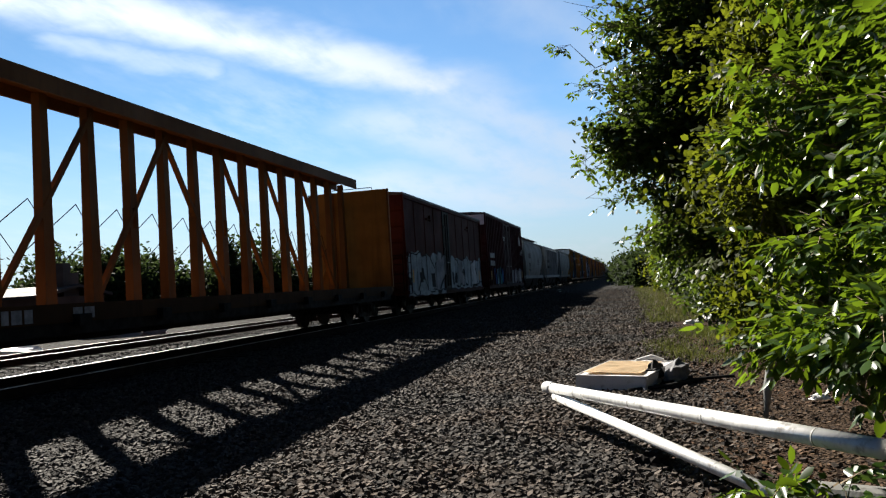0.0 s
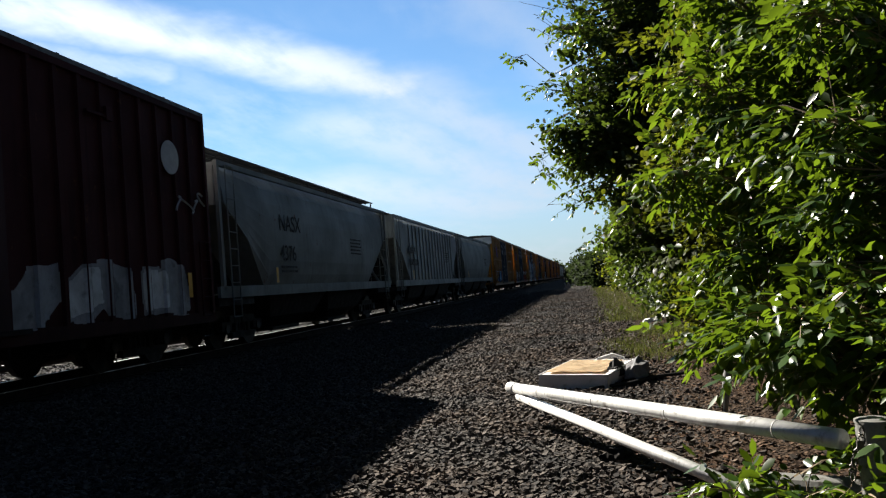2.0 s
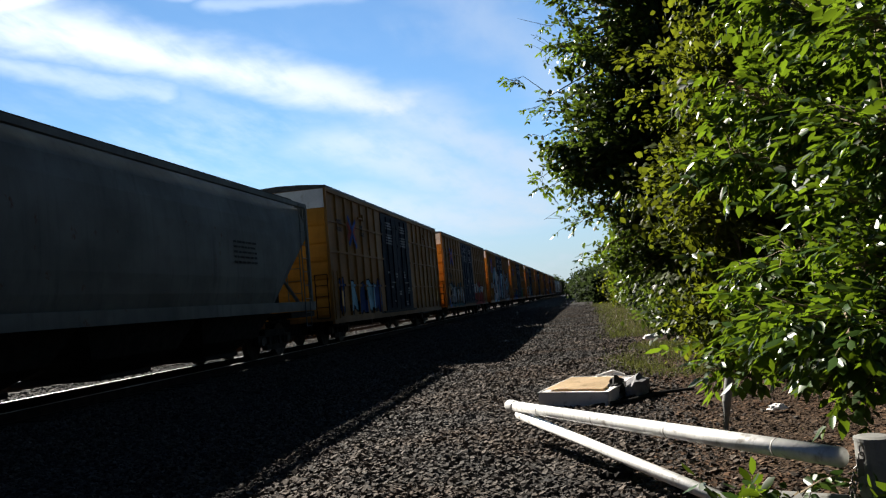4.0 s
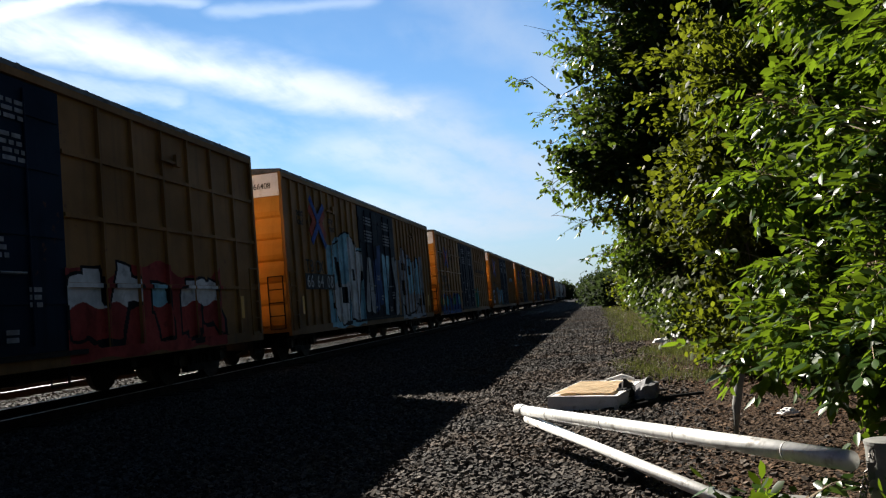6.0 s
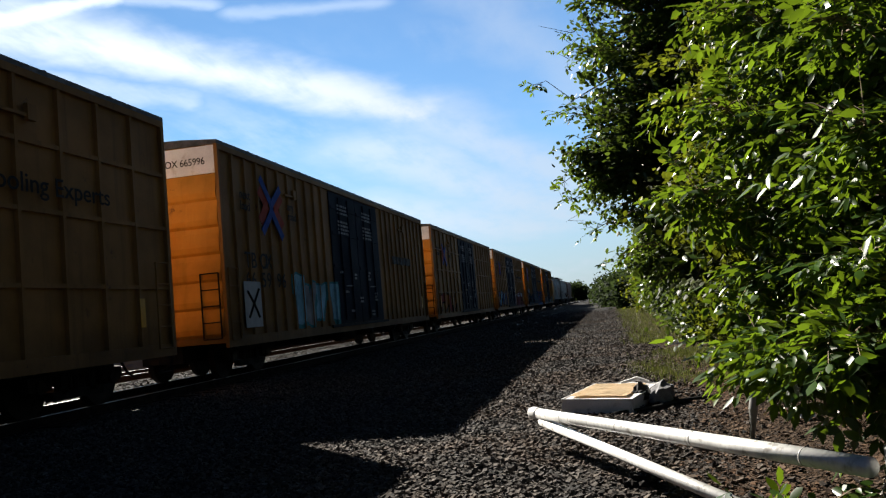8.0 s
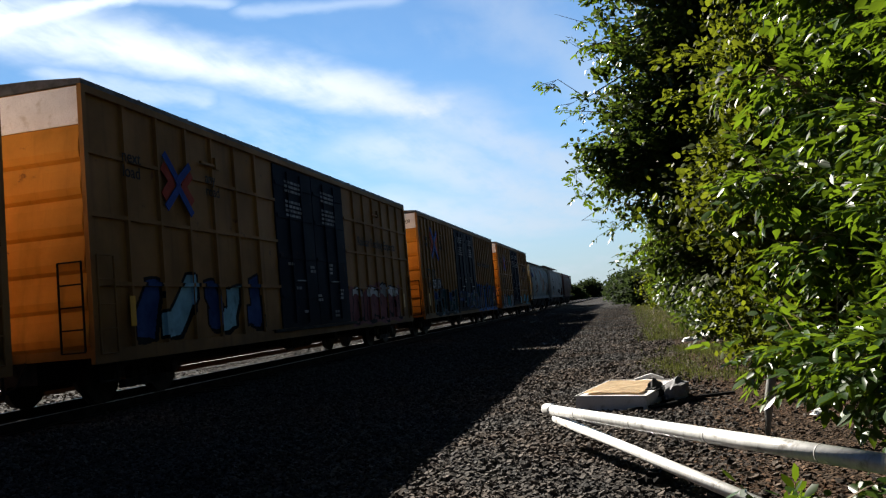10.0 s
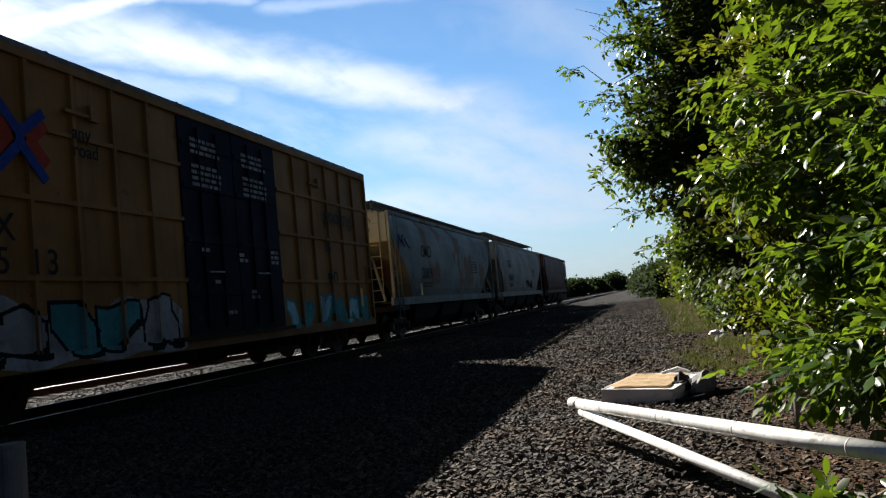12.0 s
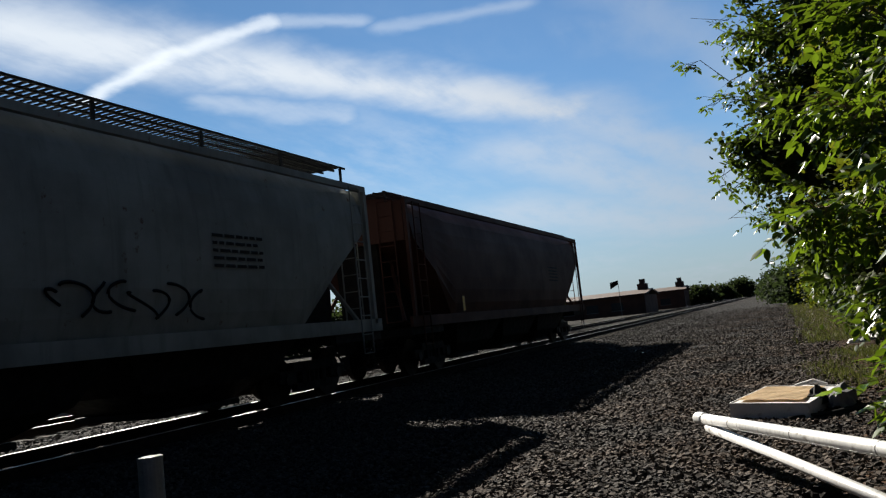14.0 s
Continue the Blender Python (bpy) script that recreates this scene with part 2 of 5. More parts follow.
M_BARK = plain("bark", (0.11, 0.08, 0.055), 0.9, vary=0.5, scale=9.0, relief=0.6)
M_TWIG = plain("twig", (0.20, 0.15, 0.09), 0.8)
M_LEAF_NEAR = leaf_paint("young_leaf", (0.030, 0.066, 0.010), (0.105, 0.165, 0.008), 0.34, 0.44, 0.32)
M_LEAF_MID = leaf_paint("olive_leaf", (0.046, 0.064, 0.012), (0.135, 0.160, 0.010), 0.55, 0.42, 0.12)
M_LEAF_DARK = leaf_paint("dark_leaf", (0.028, 0.050, 0.013), (0.070, 0.105, 0.012), 0.45, 0.40, 0.25)
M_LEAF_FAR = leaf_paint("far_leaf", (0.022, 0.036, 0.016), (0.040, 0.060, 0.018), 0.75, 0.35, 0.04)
M_GRASS = leaf_paint("grass_blade", (0.05, 0.06, 0.016), (0.08, 0.09, 0.02), 0.5, 0.35)
M_BRICK_FAR = plain("far_brick_wall", (0.10, 0.05, 0.035), 0.9, vary=0.2, scale=0.5, grain=4.0)
M_ROOF_FAR = plain("far_roof", (0.07, 0.045, 0.036), 0.8, vary=0.2, scale=0.5, grain=4.0)
M_GLASS_DARK = plain("far_window", (0.03, 0.035, 0.04), 0.2, vary=0.2)
M_CONC = plain("concrete", (0.2, 0.19, 0.175), 0.9, vary=0.2, scale=1.0)
M_WHITE = plain("white_marking", (0.42, 0.42, 0.42), 0.6, vary=0.12, spec=0.04)
M_BAND = plain("chalky_white_band", (0.78, 0.79, 0.80), 0.7, vary=0.12, scale=2.0, dirt=(0.5, 0.48, 0.45), spec=0.1)
M_STENCIL = plain("worn_white_stencil", (0.26, 0.27, 0.29), 0.7, vary=0.4, spec=0.04)
M_BLACK = plain("black_marking", (0.02, 0.018, 0.018), 0.6, vary=0.12, spec=0.04)
M_BLUE = plain("blue_marking", (0.02, 0.05, 0.24), 0.6, vary=0.15, spec=0.04)
M_RED = plain("red_marking", (0.30, 0.04, 0.02), 0.6, vary=0.15, spec=0.04)
M_YELLOW = plain("yellow_reflector", (0.6, 0.30, 0.01), 0.4, vary=0.1)
M_DOOR = car_paint("navy_door_paint", (0.0055, 0.009, 0.021), grime=0.4, spec=0.03)
M_DOOR_BLUE = car_paint("faded_blue_door_paint", (0.008, 0.017, 0.035), grime=0.4, spec=0.03)
M_GALV = plain("galvanised_grating", (0.022, 0.022, 0.022), 0.8, 0.0)
M_ROOF = plain("wagon_roof", (0.10, 0.095, 0.09), 0.6, 0.4, spec=0.08)


# ---- mesh helpers ----
def setup(ob, material):
    if material:
        ob.data.materials.append(material)


def part(name, bm, material, parent=None, label="", smooth=False):
    me = bpy.data.meshes.new(name)
    bmesh.ops.recalc_face_normals(bm, faces=bm.faces)
    if smooth:
        for f in bm.faces:
            f.smooth = True
    bm.to_mesh(me)
    bm.free()
    ob = new(name, me)
    me.materials.append(material)
    if parent:
        ob.parent = parent
    if label:
        tagged(ob, label)
    return ob


def raw(name, verts, faces, material, parent=None, label=""):
    me = bpy.data.meshes.new(name)
    me.from_pydata(verts, [], faces)
    me.update()
    ob = new(name, me)
    me.materials.append(material)
    if parent:
        ob.parent = parent
    if label:
        tagged(ob, label)
    return ob


def box(bm, x0, x1, y0, y1, z0, z1, bevel=0.0):
    vs = [bm.verts.new((x, y, z)) for x in (x0, x1) for y in (y0, y1) for z in (z0, z1)]
    quads = ((0, 1, 3, 2), (4, 6, 7, 5), (0, 4, 5, 1), (2, 3, 7, 6), (0, 2, 6, 4), (1, 5, 7, 3))
    fs = [bm.faces.new([vs[i] for i in q]) for q in quads]
    if bevel:
        es = list({e for f in fs for e in f.edges})
        bmesh.ops.bevel(bm, geom=es, offset=bevel, segments=2, affect="EDGES", profile=0.6)
    return bm


def boxes(*rows):
    bm = bmesh.new()
    for r in rows:
        box(bm, *r)
    return bm


def tube(bm, points, radii, sides=8, caps=True):
    """A round bar along points."""
    pts = [Vector(p) for p in points]
    rings = []
    for i, p in enumerate(pts):
        d = (pts[min(i + 1, len(pts) - 1)] - pts[max(i - 1, 0)]).normalized()
        a = d.orthogonal().normalized() if abs(d.z) > 0.99 else d.cross(Vector((0, 0, 1))).normalized()
        b = d.cross(a)
        r = radii[i] if isinstance(radii, (list, tuple)) else radii
        rings.append([bm.verts.new(p + (a * math.cos(k * math.tau / sides) + b * math.sin(k * math.tau / sides)) * r) for k in range(sides)])
    for q, r in zip(rings, rings[1:]):
        for k in range(sides):
            bm.faces.new((q[k], q[(k + 1) % sides], r[(k + 1) % sides], r[k]))
    if caps:
        bm.faces.new(rings[0][::-1])
        bm.faces.new(rings[-1])
    return bm


def tubes(*rows, sides=8):
    bm = bmesh.new()
    for pts, r in rows:
        tube(bm, pts, r, sides)
    return bm


def loft(sections, closed=True):
    """sections: rings of points, all with the same count."""
    bm = bmesh.new()
    rings = [[bm.verts.new(p) for p in s] for s in sections]
    n = len(rings[0])
    for q, r in zip(rings, rings[1:]):
        for k in range(n if closed else n - 1):
            bm.faces.new((q[k], q[(k + 1) % n], r[(k + 1) % n], r[k]))
    bm.faces.new(rings[0][::-1])
    bm.faces.new(rings[-1])
    return bm


def letters(text, size, x, y, z, parent, material, name="lettering", face="side", wide=1.0):
    """Raised paint letters. face side: read from +x, running along +y; face end: read from -y."""
    cu = bpy.data.curves.new(name, "FONT")
    cu.body, cu.size, cu.extrude, cu.align_x = text, size, 0.002, "LEFT"
    cu.offset = 0.006 * size
    tmp = bpy.data.objects.new(name, cu)
    scene.collection.objects.link(tmp)
    me = bpy.data.meshes.new_from_object(tmp.evaluated_get(bpy.context.evaluated_depsgraph_get()))
    bpy.data.objects.remove(tmp)
    ob = new(name, me)
    me.materials.clear()
    me.materials.append(material)
    turn = pose(0, 0, 0, 90, 0, 90) if face == "side" else pose(0, 0, 0, 90, 0, 0)
    me.transform(Matrix.Translation((x, y, z)) @ turn @ Matrix.Diagonal((wide, 1, 1, 1)))
    ob.parent = parent
    return ob


def thing(name, label, category, at=None, group="", kind=""):
    ob = new(name)
    if at is not None:
        ob.matrix_basis = at
    return tagged(ob, label, category, group, kind)


# ---- ground and tracks ----
RAIL_TOP = 0.41
TRACK_1, TRACK_2 = -9.53, -14.85
SPEED = 23.193


def ground_height(x, y):
    """Flat by the path, raised to a stone bed under the two tracks, a little rough everywhere."""
    def bed(c):
        d = abs(x - c)
        return max(0.0, min(1.0, (3.3 - d) / 1.5))
    z = 0.22 * max(bed(TRACK_1), bed(TRACK_2), 0.85 if TRACK_2 < x < TRACK_1 else 0.0)
    rough = 0.03 if abs(x) < 30 and y < 60 else 0.0
    z += rough * noise.noise((x * 0.8, y * 0.8, 0.3)) + 0.4 * rough * noise.noise((x * 2.3, y * 2.3, 5.0))
    return z


def steps(stops):
    out = []
    for a, b, d in stops:
        n = max(1, round((b - a) / d))
        out += [a + (b - a) * i / n for i in range(n)]
    return out + [stops[-1][1]]


def build_ground():
    xs = steps([(-2500, -400, 420), (-400, -60, 68), (-60, -20, 4), (-20, -5, 0.5), (-5, 6, 0.25), (6, 40, 4), (40, 400, 60), (400, 2500, 420)])
    ys = steps([(-400, -30, 74), (-30, 0, 3), (0, 26, 0.3), (26, 70, 2.2), (70, 400, 33), (400, 4000, 450)])
    verts = [(x, y, ground_height(x, y)) for y in ys for x in xs]
    n = len(xs)
    faces = [(j * n + i, j * n + i + 1, (j + 1) * n + i + 1, (j + 1) * n + i) for j in range(len(ys) - 1) for i in range(n - 1)]
    ob = raw("ground", verts, faces, M_GROUND)
    for p in ob.data.polygons:
        p.use_smooth = True
    tagged(ob, "dark crushed stone ground with brown soil by the trees", "ground", kind="structure")


def scatter(name, count, place, size, material, label, category, seed, flat=0.85):
    """Loose stones or flakes, each an uneven eight-cornered lump."""
    rng = np.random.default_rng(seed)
    cube = np.array([(x, y, z) for x in (-1, 1) for y in (-1, 1) for z in (-1, 1)], float) * 0.5
    quads = np.array(((0, 1, 3, 2), (4, 6, 7, 5), (0, 4, 5, 1), (2, 3, 7, 6), (0, 2, 6, 4), (1, 5, 7, 3)))
    xy = place(rng, count)
    s = size[0] + (size[1] - size[0]) * rng.random(count) ** 2
    pts = cube[None] * (0.55 + 0.9 * rng.random((count, 8, 3)))
    pts[:, :, 2] *= flat
    ang = rng.random(count) * math.tau
    c, n = np.cos(ang)[:, None], np.sin(ang)[:, None]
    px, py = pts[:, :, 0] * c - pts[:, :, 1] * n, pts[:, :, 0] * n + pts[:, :, 1] * c
    tilt = (rng.random((count, 2)) - 0.5) * 0.9
    pz = pts[:, :, 2] + px * tilt[:, :1] + py * tilt[:, 1:]
    base = np.array([ground_height(a, b) for a, b in xy])
    v = np.stack([px * s[:, None] + xy[:, :1], py * s[:, None] + xy[:, 1:], pz * s[:, None] + (base + s * flat * 0.22)[:, None]], -1).reshape(-1, 3)
    f = (quads[None] + 8 * np.arange(count)[:, None, None]).reshape(-1, 4)
    ob = raw(name, v.tolist(), f.tolist(), material)
    return tagged(ob, label, category, kind="stuff")


def near_path(rng, n):
    return np.stack([-8.75 + np.minimum(8.55 * rng.random(n) ** 0.96 + np.abs(rng.normal(size=n)) * 0.8, 10.8), 3.0 + 27 * rng.beta(1.0, 2.4, n)], -1)


def far_path(rng, n):
    return np.stack([-8.2 + 9.4 * rng.random(n), 11 + 90 * rng.beta(1.5, 3.0, n)], -1)


def between_tracks(rng, n):
    return np.stack([-13.6 + 2.7 * rng.random(n), 8 + 50 * rng.random(n) ** 1.4], -1)


def under_trees(rng, n):
    y = 3.6 + 16 * rng.random(n) ** 1.6
    return np.stack([-0.15 + 0.05 * y + np.abs(rng.normal(size=n)) * 0.3 + 3.2 * rng.random(n), y], -1)


def build_track(name, cx, y0, y1, label):
    """Two steel rails on timber ties."""
    track = thing(name, label, "railway track", pose(cx, 0, 0), kind="structure")
    for sx in (-0.7525, 0.7525):
        bm = boxes((sx - 0.07, sx + 0.07, y0, y1, RAIL_TOP - 0.17, RAIL_TOP - 0.15), (sx - 0.012, sx + 0.012, y0, y1, RAIL_TOP - 0.15, RAIL_TOP - 0.04),
                   (sx - 0.036, sx + 0.036, y0, y1, RAIL_TOP - 0.04, RAIL_TOP - 0.006))
        rail = part("rail", bm, M_RAIL, track)
        part("rail_head", boxes((sx - 0.022, sx + 0.022, y0, y1, RAIL_TOP - 0.006, RAIL_TOP)), M_RAILHEAD, rail, "bright worn rail head")
    first = part("tie", box(bmesh.new(), -1.3, 1.3, -0.115, 0.115, RAIL_TOP - 0.36, RAIL_TOP - 0.172), M_TIE, track)
    first.location.y = 4.0
    for i in range(1, 150):
        tie = first.copy()
        scene.collection.objects.link(tie)
        tie.parent = track
        tie.location = (random.uniform(-0.03, 0.03), 4.0 + i * 0.55, random.uniform(-0.01, 0.004))
        tie.rotation_euler.z = random.uniform(-0.012, 0.012)
    return track


build_ground()
scatter("gravel", 128000, near_path, (0.013, 0.043), M_STONE, "loose dark grey crushed stones on the path", "gravel", 3)
scatter("gravel", 16000, between_tracks, (0.02, 0.055), M_STONE_LIGHT, "pale crushed stones between the two tracks", "gravel", 4)
scatter("gravel", 45000, far_path, (0.022, 0.055), M_STONE, "dark crushed stones farther along the path", "gravel", 6)
scatter("leaf_litter", 34000, under_trees, (0.012, 0.040), M_LITTER, "dry brown leaves under the shrubs", "leaf litter", 5, flat=0.22)


# ---- railway wagons ----
# in a wagon's own space: y from its front end (the one that leads) to its rear, x across, z up from the rail tops
HALF = 1.6


def bogie(parent, y):
    """A two-axle truck: side frames, bolster, springs, wheelsets."""
    truck = part("bogie", boxes((-0.95, 0.95, y - 0.2, y + 0.2, 0.42, 0.72)), M_STEEL, parent, "grimy steel two-axle truck")
    for s in (-1, 1):
        x0, x1 = sorted((s * 0.93, s * 1.07))
        frame_bm = boxes((x0, x1, y - 1.15, y - 0.62, 0.40, 0.62), (x0, x1, y + 0.62, y + 1.15, 0.40, 0.62), (x0, x1, y - 0.70, y + 0.70, 0.58, 0.76),
                         (x0, x1, y - 0.62, y + 0.62, 0.22, 0.36), (x0, x1, y - 0.42, y - 0.28, 0.30, 0.62), (x0, x1, y + 0.28, y + 0.42, 0.30, 0.62))
        part("side_frame", frame_bm, M_STEEL, truck)
        for k in (-0.16, 0.0, 0.16):
            part("spring", tubes(([(s * 1.0, y + k, 0.34), (s * 1.0, y + k, 0.60)], 0.06), sides=6), M_STEEL, truck)
    for dy in (-0.89, 0.89):
        bm = tubes(([(-0.95, y + dy, 0.457), (0.95, y + dy, 0.457)], 0.075))
        for s in (-1, 1):
            tube(bm, [(s * 0.68, y + dy, 0.457), (s * 0.715, y + dy, 0.457)], 0.475, 24)
            tube(bm, [(s * 0.715, y + dy, 0.457), (s * 0.82, y + dy, 0.457)], 0.457, 24)
            tube(bm, [(s * 0.82, y + dy, 0.457), (s * 1.10, y + dy, 0.457)], 0.11, 10)
        part("wheelset", bm, M_WHEEL, truck)


def running_gear(car, length, sill=0.80):
    for y in (2.1, length - 2.1):
        bogie(car, y)
    for y, d in ((0.0, -1), (length, 1)):
        y0, y1 = sorted((y, y + d * 0.55))
        y2, y3 = sorted((y + d * 0.45, y + d * 0.78))
        part("coupler", boxes((-0.09, 0.09, y0, y1, 0.76, 0.96), (-0.16, 0.16, y2, y3, 0.70, 1.02)), M_STEEL, car)
        part("brake_hose", tubes(([(0.35, y, 0.80), (0.38, y + d * 0.25, 0.45), (0.3, y + d * 0.6, 0.32)], 0.025), sides=6), M_STEEL, car)


def ladder(car, x, y, z0, z1, along="y", width=0.42, rungs=None, material=None):
    """Grab irons between two stiles, on a side (along y) or an end (along x)."""
    n = rungs or int((z1 - z0) / 0.36)
    bm = bmesh.new()
    def p(k, z):
        return (x, y + k, z) if along == "y" else (x + k, y, z)
    for k in (-width / 2, width / 2):
        tube(bm, [p(k, z0), p(k, z1)], 0.018, 6)
    for i in range(n + 1):
        z = z0 + (z1 - z0) * i / n
        tube(bm, [p(-width / 2, z), p(width / 2, z)], 0.014, 6)
    return part("ladder", bm, material or M_STEEL, car)


def sill_step(car, y):
    bm = tubes(([(HALF - 0.03, y - 0.2, 0.85), (HALF - 0.03, y - 0.2, 0.42), (HALF - 0.03, y + 0.2, 0.42), (HALF - 0.03, y + 0.2, 0.85)], 0.022), sides=6)
    part("sill_step", bm, M_STEEL, car)


def bars(car, x, y0, y1, z1, rows, material, step=0.075, height=0.035, seed=1):
    """Rows of unreadable stencil writing; tall characters are parts of their own."""
    rng = random.Random(seed)
    bm = bmesh.new()
    for i in range(rows):
        y = y0
        while y < y1 - 0.1:
            w = rng.uniform(0.08, 0.28)
            z = z1 - i * step
            row = (x, x + 0.004, y, min(y1, y + w), z - height, z)
            if height > 0.2:
                part("painted_character", boxes(row), material, car)
            else:
                box(bm, *row)
            y += w + 0.05
    if height > 0.2:
        bm.free()
    else:
        tagged(part("stencil_writing", bm, material, car), kind="stuff")


def sprayed(Y, Z, y0, y1, z0, z1, n, thick, seed, ragged=0.12):
    """Distance of each spot to the edge of a row of interlocking abstract strokes, and the form it belongs to."""
    rng = random.Random(seed)
    best, which = np.full(Y.shape, 9.0), np.zeros(Y.shape, int)
    w = (y1 - y0) / n
    for i in range(n):
        a = y0 + w * i + rng.uniform(-0.05, 0.05) * w
        wide, hi, lo = w * rng.uniform(1.0, 1.3), z1 - rng.uniform(0, ragged) * (z1 - z0), z0 + rng.uniform(0, ragged * 0.5) * (z1 - z0)
        lean, t = rng.uniform(-0.18, 0.18) * w, thick * rng.uniform(0.85, 1.2)
        # a tangle of angular strokes that run up and down the slot, with no readable letters
        high = rng.random() < 0.5
        corners = []
        for _ in range(rng.choice((4, 5, 6))):
            corners.append((rng.uniform(0, 1), rng.uniform(0.72, 1.0) if high else rng.uniform(0.0, 0.28)))
            high = not high if rng.random() < 0.75 else high
        for (ua, va), (ub, vb) in zip(corners, corners[1:]):
            pa = np.array((a + t + ua * (wide - 2 * t) + lean * va, lo + t + va * (hi - lo - 2 * t)))
            pb = np.array((a + t + ub * (wide - 2 * t) + lean * vb, lo + t + vb * (hi - lo - 2 * t)))
            d = pb - pa
            k = np.clip(((Y - pa[0]) * d[0] + (Z - pa[1]) * d[1]) / (d @ d + 1e-6), 0, 1)
            # square stroke ends: chequer distance mixed with the round one
            ex, ez = np.abs(Y - pa[0] - k * d[0]), np.abs(Z - pa[1] - k * d[1])
            dist = 0.85 * np.maximum(ex, ez) + 0.15 * np.hypot(ex, ez) - t
            which = np.where(dist < best, i, which)
            best = np.minimum(best, dist)
    return best, which


def mural(car, skin, y0, y1, z0, z1, n, thick, fills, line, seed, back=None, low=None, label="sprayed graffiti", levels=(), holes=0, ragged=0.12):
    """Sprayed lettering that follows the posts and panels of a wagon side. fills: paints of the forms; line: outline;
    back: a cloud of paint behind; low: (paint, share) of the lower part of each form."""
    step, fine = 0.03, 0.012
    ys, zs = np.arange(y0 - 0.2, y1 + 0.2, step), np.arange(max(0.72, z0 - 0.15), z1 + 0.25, fine)
    Y, Z = np.meshgrid(ys + step / 2, zs + fine / 2, indexing="ij")
    wob = 0.05 * np.sin(Y * 2.3 + seed) + 0.03 * np.sin(Y * 6.1 + Z * 3 + seed * 2)
    dist, which = sprayed(Y + 0.5 * wob, Z + wob, y0, y1, z0, z1, n, thick, seed, ragged)
    paints = list(fills)
    idx = np.full(Y.shape, -1)
    if back:
        paints.append(back)
        edge = z1 - 0.12 * (z1 - z0) + 0.14 * np.sin(Y * 1.9 + seed) + 0.07 * np.sin(Y * 5.3 + 2 * seed)
        idx[(Z < edge) & (Z > z0 - 0.05 + 0.04 * np.sin(Y * 4)) & (Y > y0) & (Y < y1)] = len(paints) - 1
    paints.append(line)
    ink = len(paints) - 1
    shade, _ = sprayed(Y - 0.09, Z + 0.09, y0, y1, z0, z1, n, thick, seed, ragged)
    idx[(dist < 0.055) | (shade < 0.0)] = ink
    fill = which % len(fills)
    if low:
        paints.append(low[0])
        fill = np.where(Z + 0.06 * np.sin(Y * 7 + seed) < z0 + low[1] * (z1 - z0), len(paints) - 1, fill)
    idx = np.where(dist < 0.0, fill, idx)
    # dark square counters cut into the forms
    rng = random.Random(seed + 5)
    for _ in range(holes):
        a, b = rng.uniform(y0 + 0.3, y1 - 0.6), rng.uniform(z0 + 0.3, z1 - 0.7)
        w, h = rng.uniform(0.25, 0.75), rng.uniform(0.25, 0.6)
        cut = (np.abs(Y - a + 0.2 * (Z - b)) < w / 2) & (np.abs(Z - b) < h / 2) & (idx >= 0)
        idx[cut] = ink
    # where sill or side rails stand proud, the paint lies on them
    level = np.zeros(len(zs), int)
    level[zs + fine / 2 < 0.92] = 1
    for z in levels:
        level[np.abs(zs + fine / 2 - z) < 0.036] = 2
    proud = {1: HALF + 0.003, 2: HALF - 0.011}
    forms = {}
    for i, y in enumerate(ys):
        key = idx[i] * 4 + level
        cuts = np.flatnonzero(np.diff(key)) + 1
        for a, b in zip(np.r_[0, cuts], np.r_[cuts, len(zs)]):
            c = idx[i, a]
            if c < 0:
                continue
            xa, xb = (proud[level[a]],) * 2 if level[a] else (skin(y), skin(y + step))
            za, zb = zs[a], zs[b - 1] + fine
            form = -1 if back and c == len(fills) else int((y - y0) / (y1 - y0) * n)
            v, f = forms.setdefault((c, form), ([], []))
            k = len(v)
            v += [(xa, y, za), (xb, y + step, za), (xb, y + step, zb), (xa, y, zb)]
            f.append((k, k + 1, k + 2, k + 3))
    for (c, form), (v, f) in forms.items():
        tagged(raw("graffiti", v, f, paints[c], car), label, kind="stuff")


def spaced(text, starts, size, x, z, car, material):
    """Stencilled characters set one by one between the posts."""
    for ch, y in zip(text, starts):
        letters(ch, size, x, y, z, car, material, name="painted_character")


def crossed_arrows(car, x, yc, zc, r):
    """The crossed red and blue emblem: a blue bent stroke and a red one, back to back."""
    strokes = {"emblem_blue": (M_BLUE, 0.012, [((-0.85, 1.0), (0.0, 0.12)), ((0.0, 0.12), (0.0, -0.15)), ((0.85, 0.8), (0.0, 0.12)), ((0.0, -0.15), (-0.85, -0.95)), ((0.0, -0.15), (0.85, -1.05))]),
               "emblem_red": (M_RED, -0.004, [((-0.95, 0.55), (-0.35, 0.05)), ((-0.35, 0.05), (-0.95, -0.55)), ((0.95, 0.5), (0.35, 0.0)), ((0.35, 0.0), (0.95, -0.6))])}
    for name, (mat, dx, lines) in strokes.items():
        bm = bmesh.new()
        for step, ((a0, a1), (b0, b1)) in enumerate(lines):
            p, q = Vector((yc + a0 * r, zc + a1 * r)), Vector((yc + b0 * r, zc + b1 * r))
            d = (q - p).normalized()
            n = Vector((-d.y, d.x)) * (0.15 if mat == M_BLUE else 0.2) * r
            p, q = p - d * 0.05 * r, q + d * 0.05 * r
            rows = [[bm.verts.new((xx, *k)) for k in (p + n, q + n, q - n, p - n)] for xx in (x + dx - 0.004, x + dx + 0.003 + 0.002 * step)]
            bm.faces.new(rows[0])
            bm.faces.new(rows[1][::-1])
            for k in range(4):
                bm.faces.new((rows[0][k], rows[1][k], rows[1][(k + 1) % 4], rows[0][(k + 1) % 4]))
        part(name, bm, mat, car)


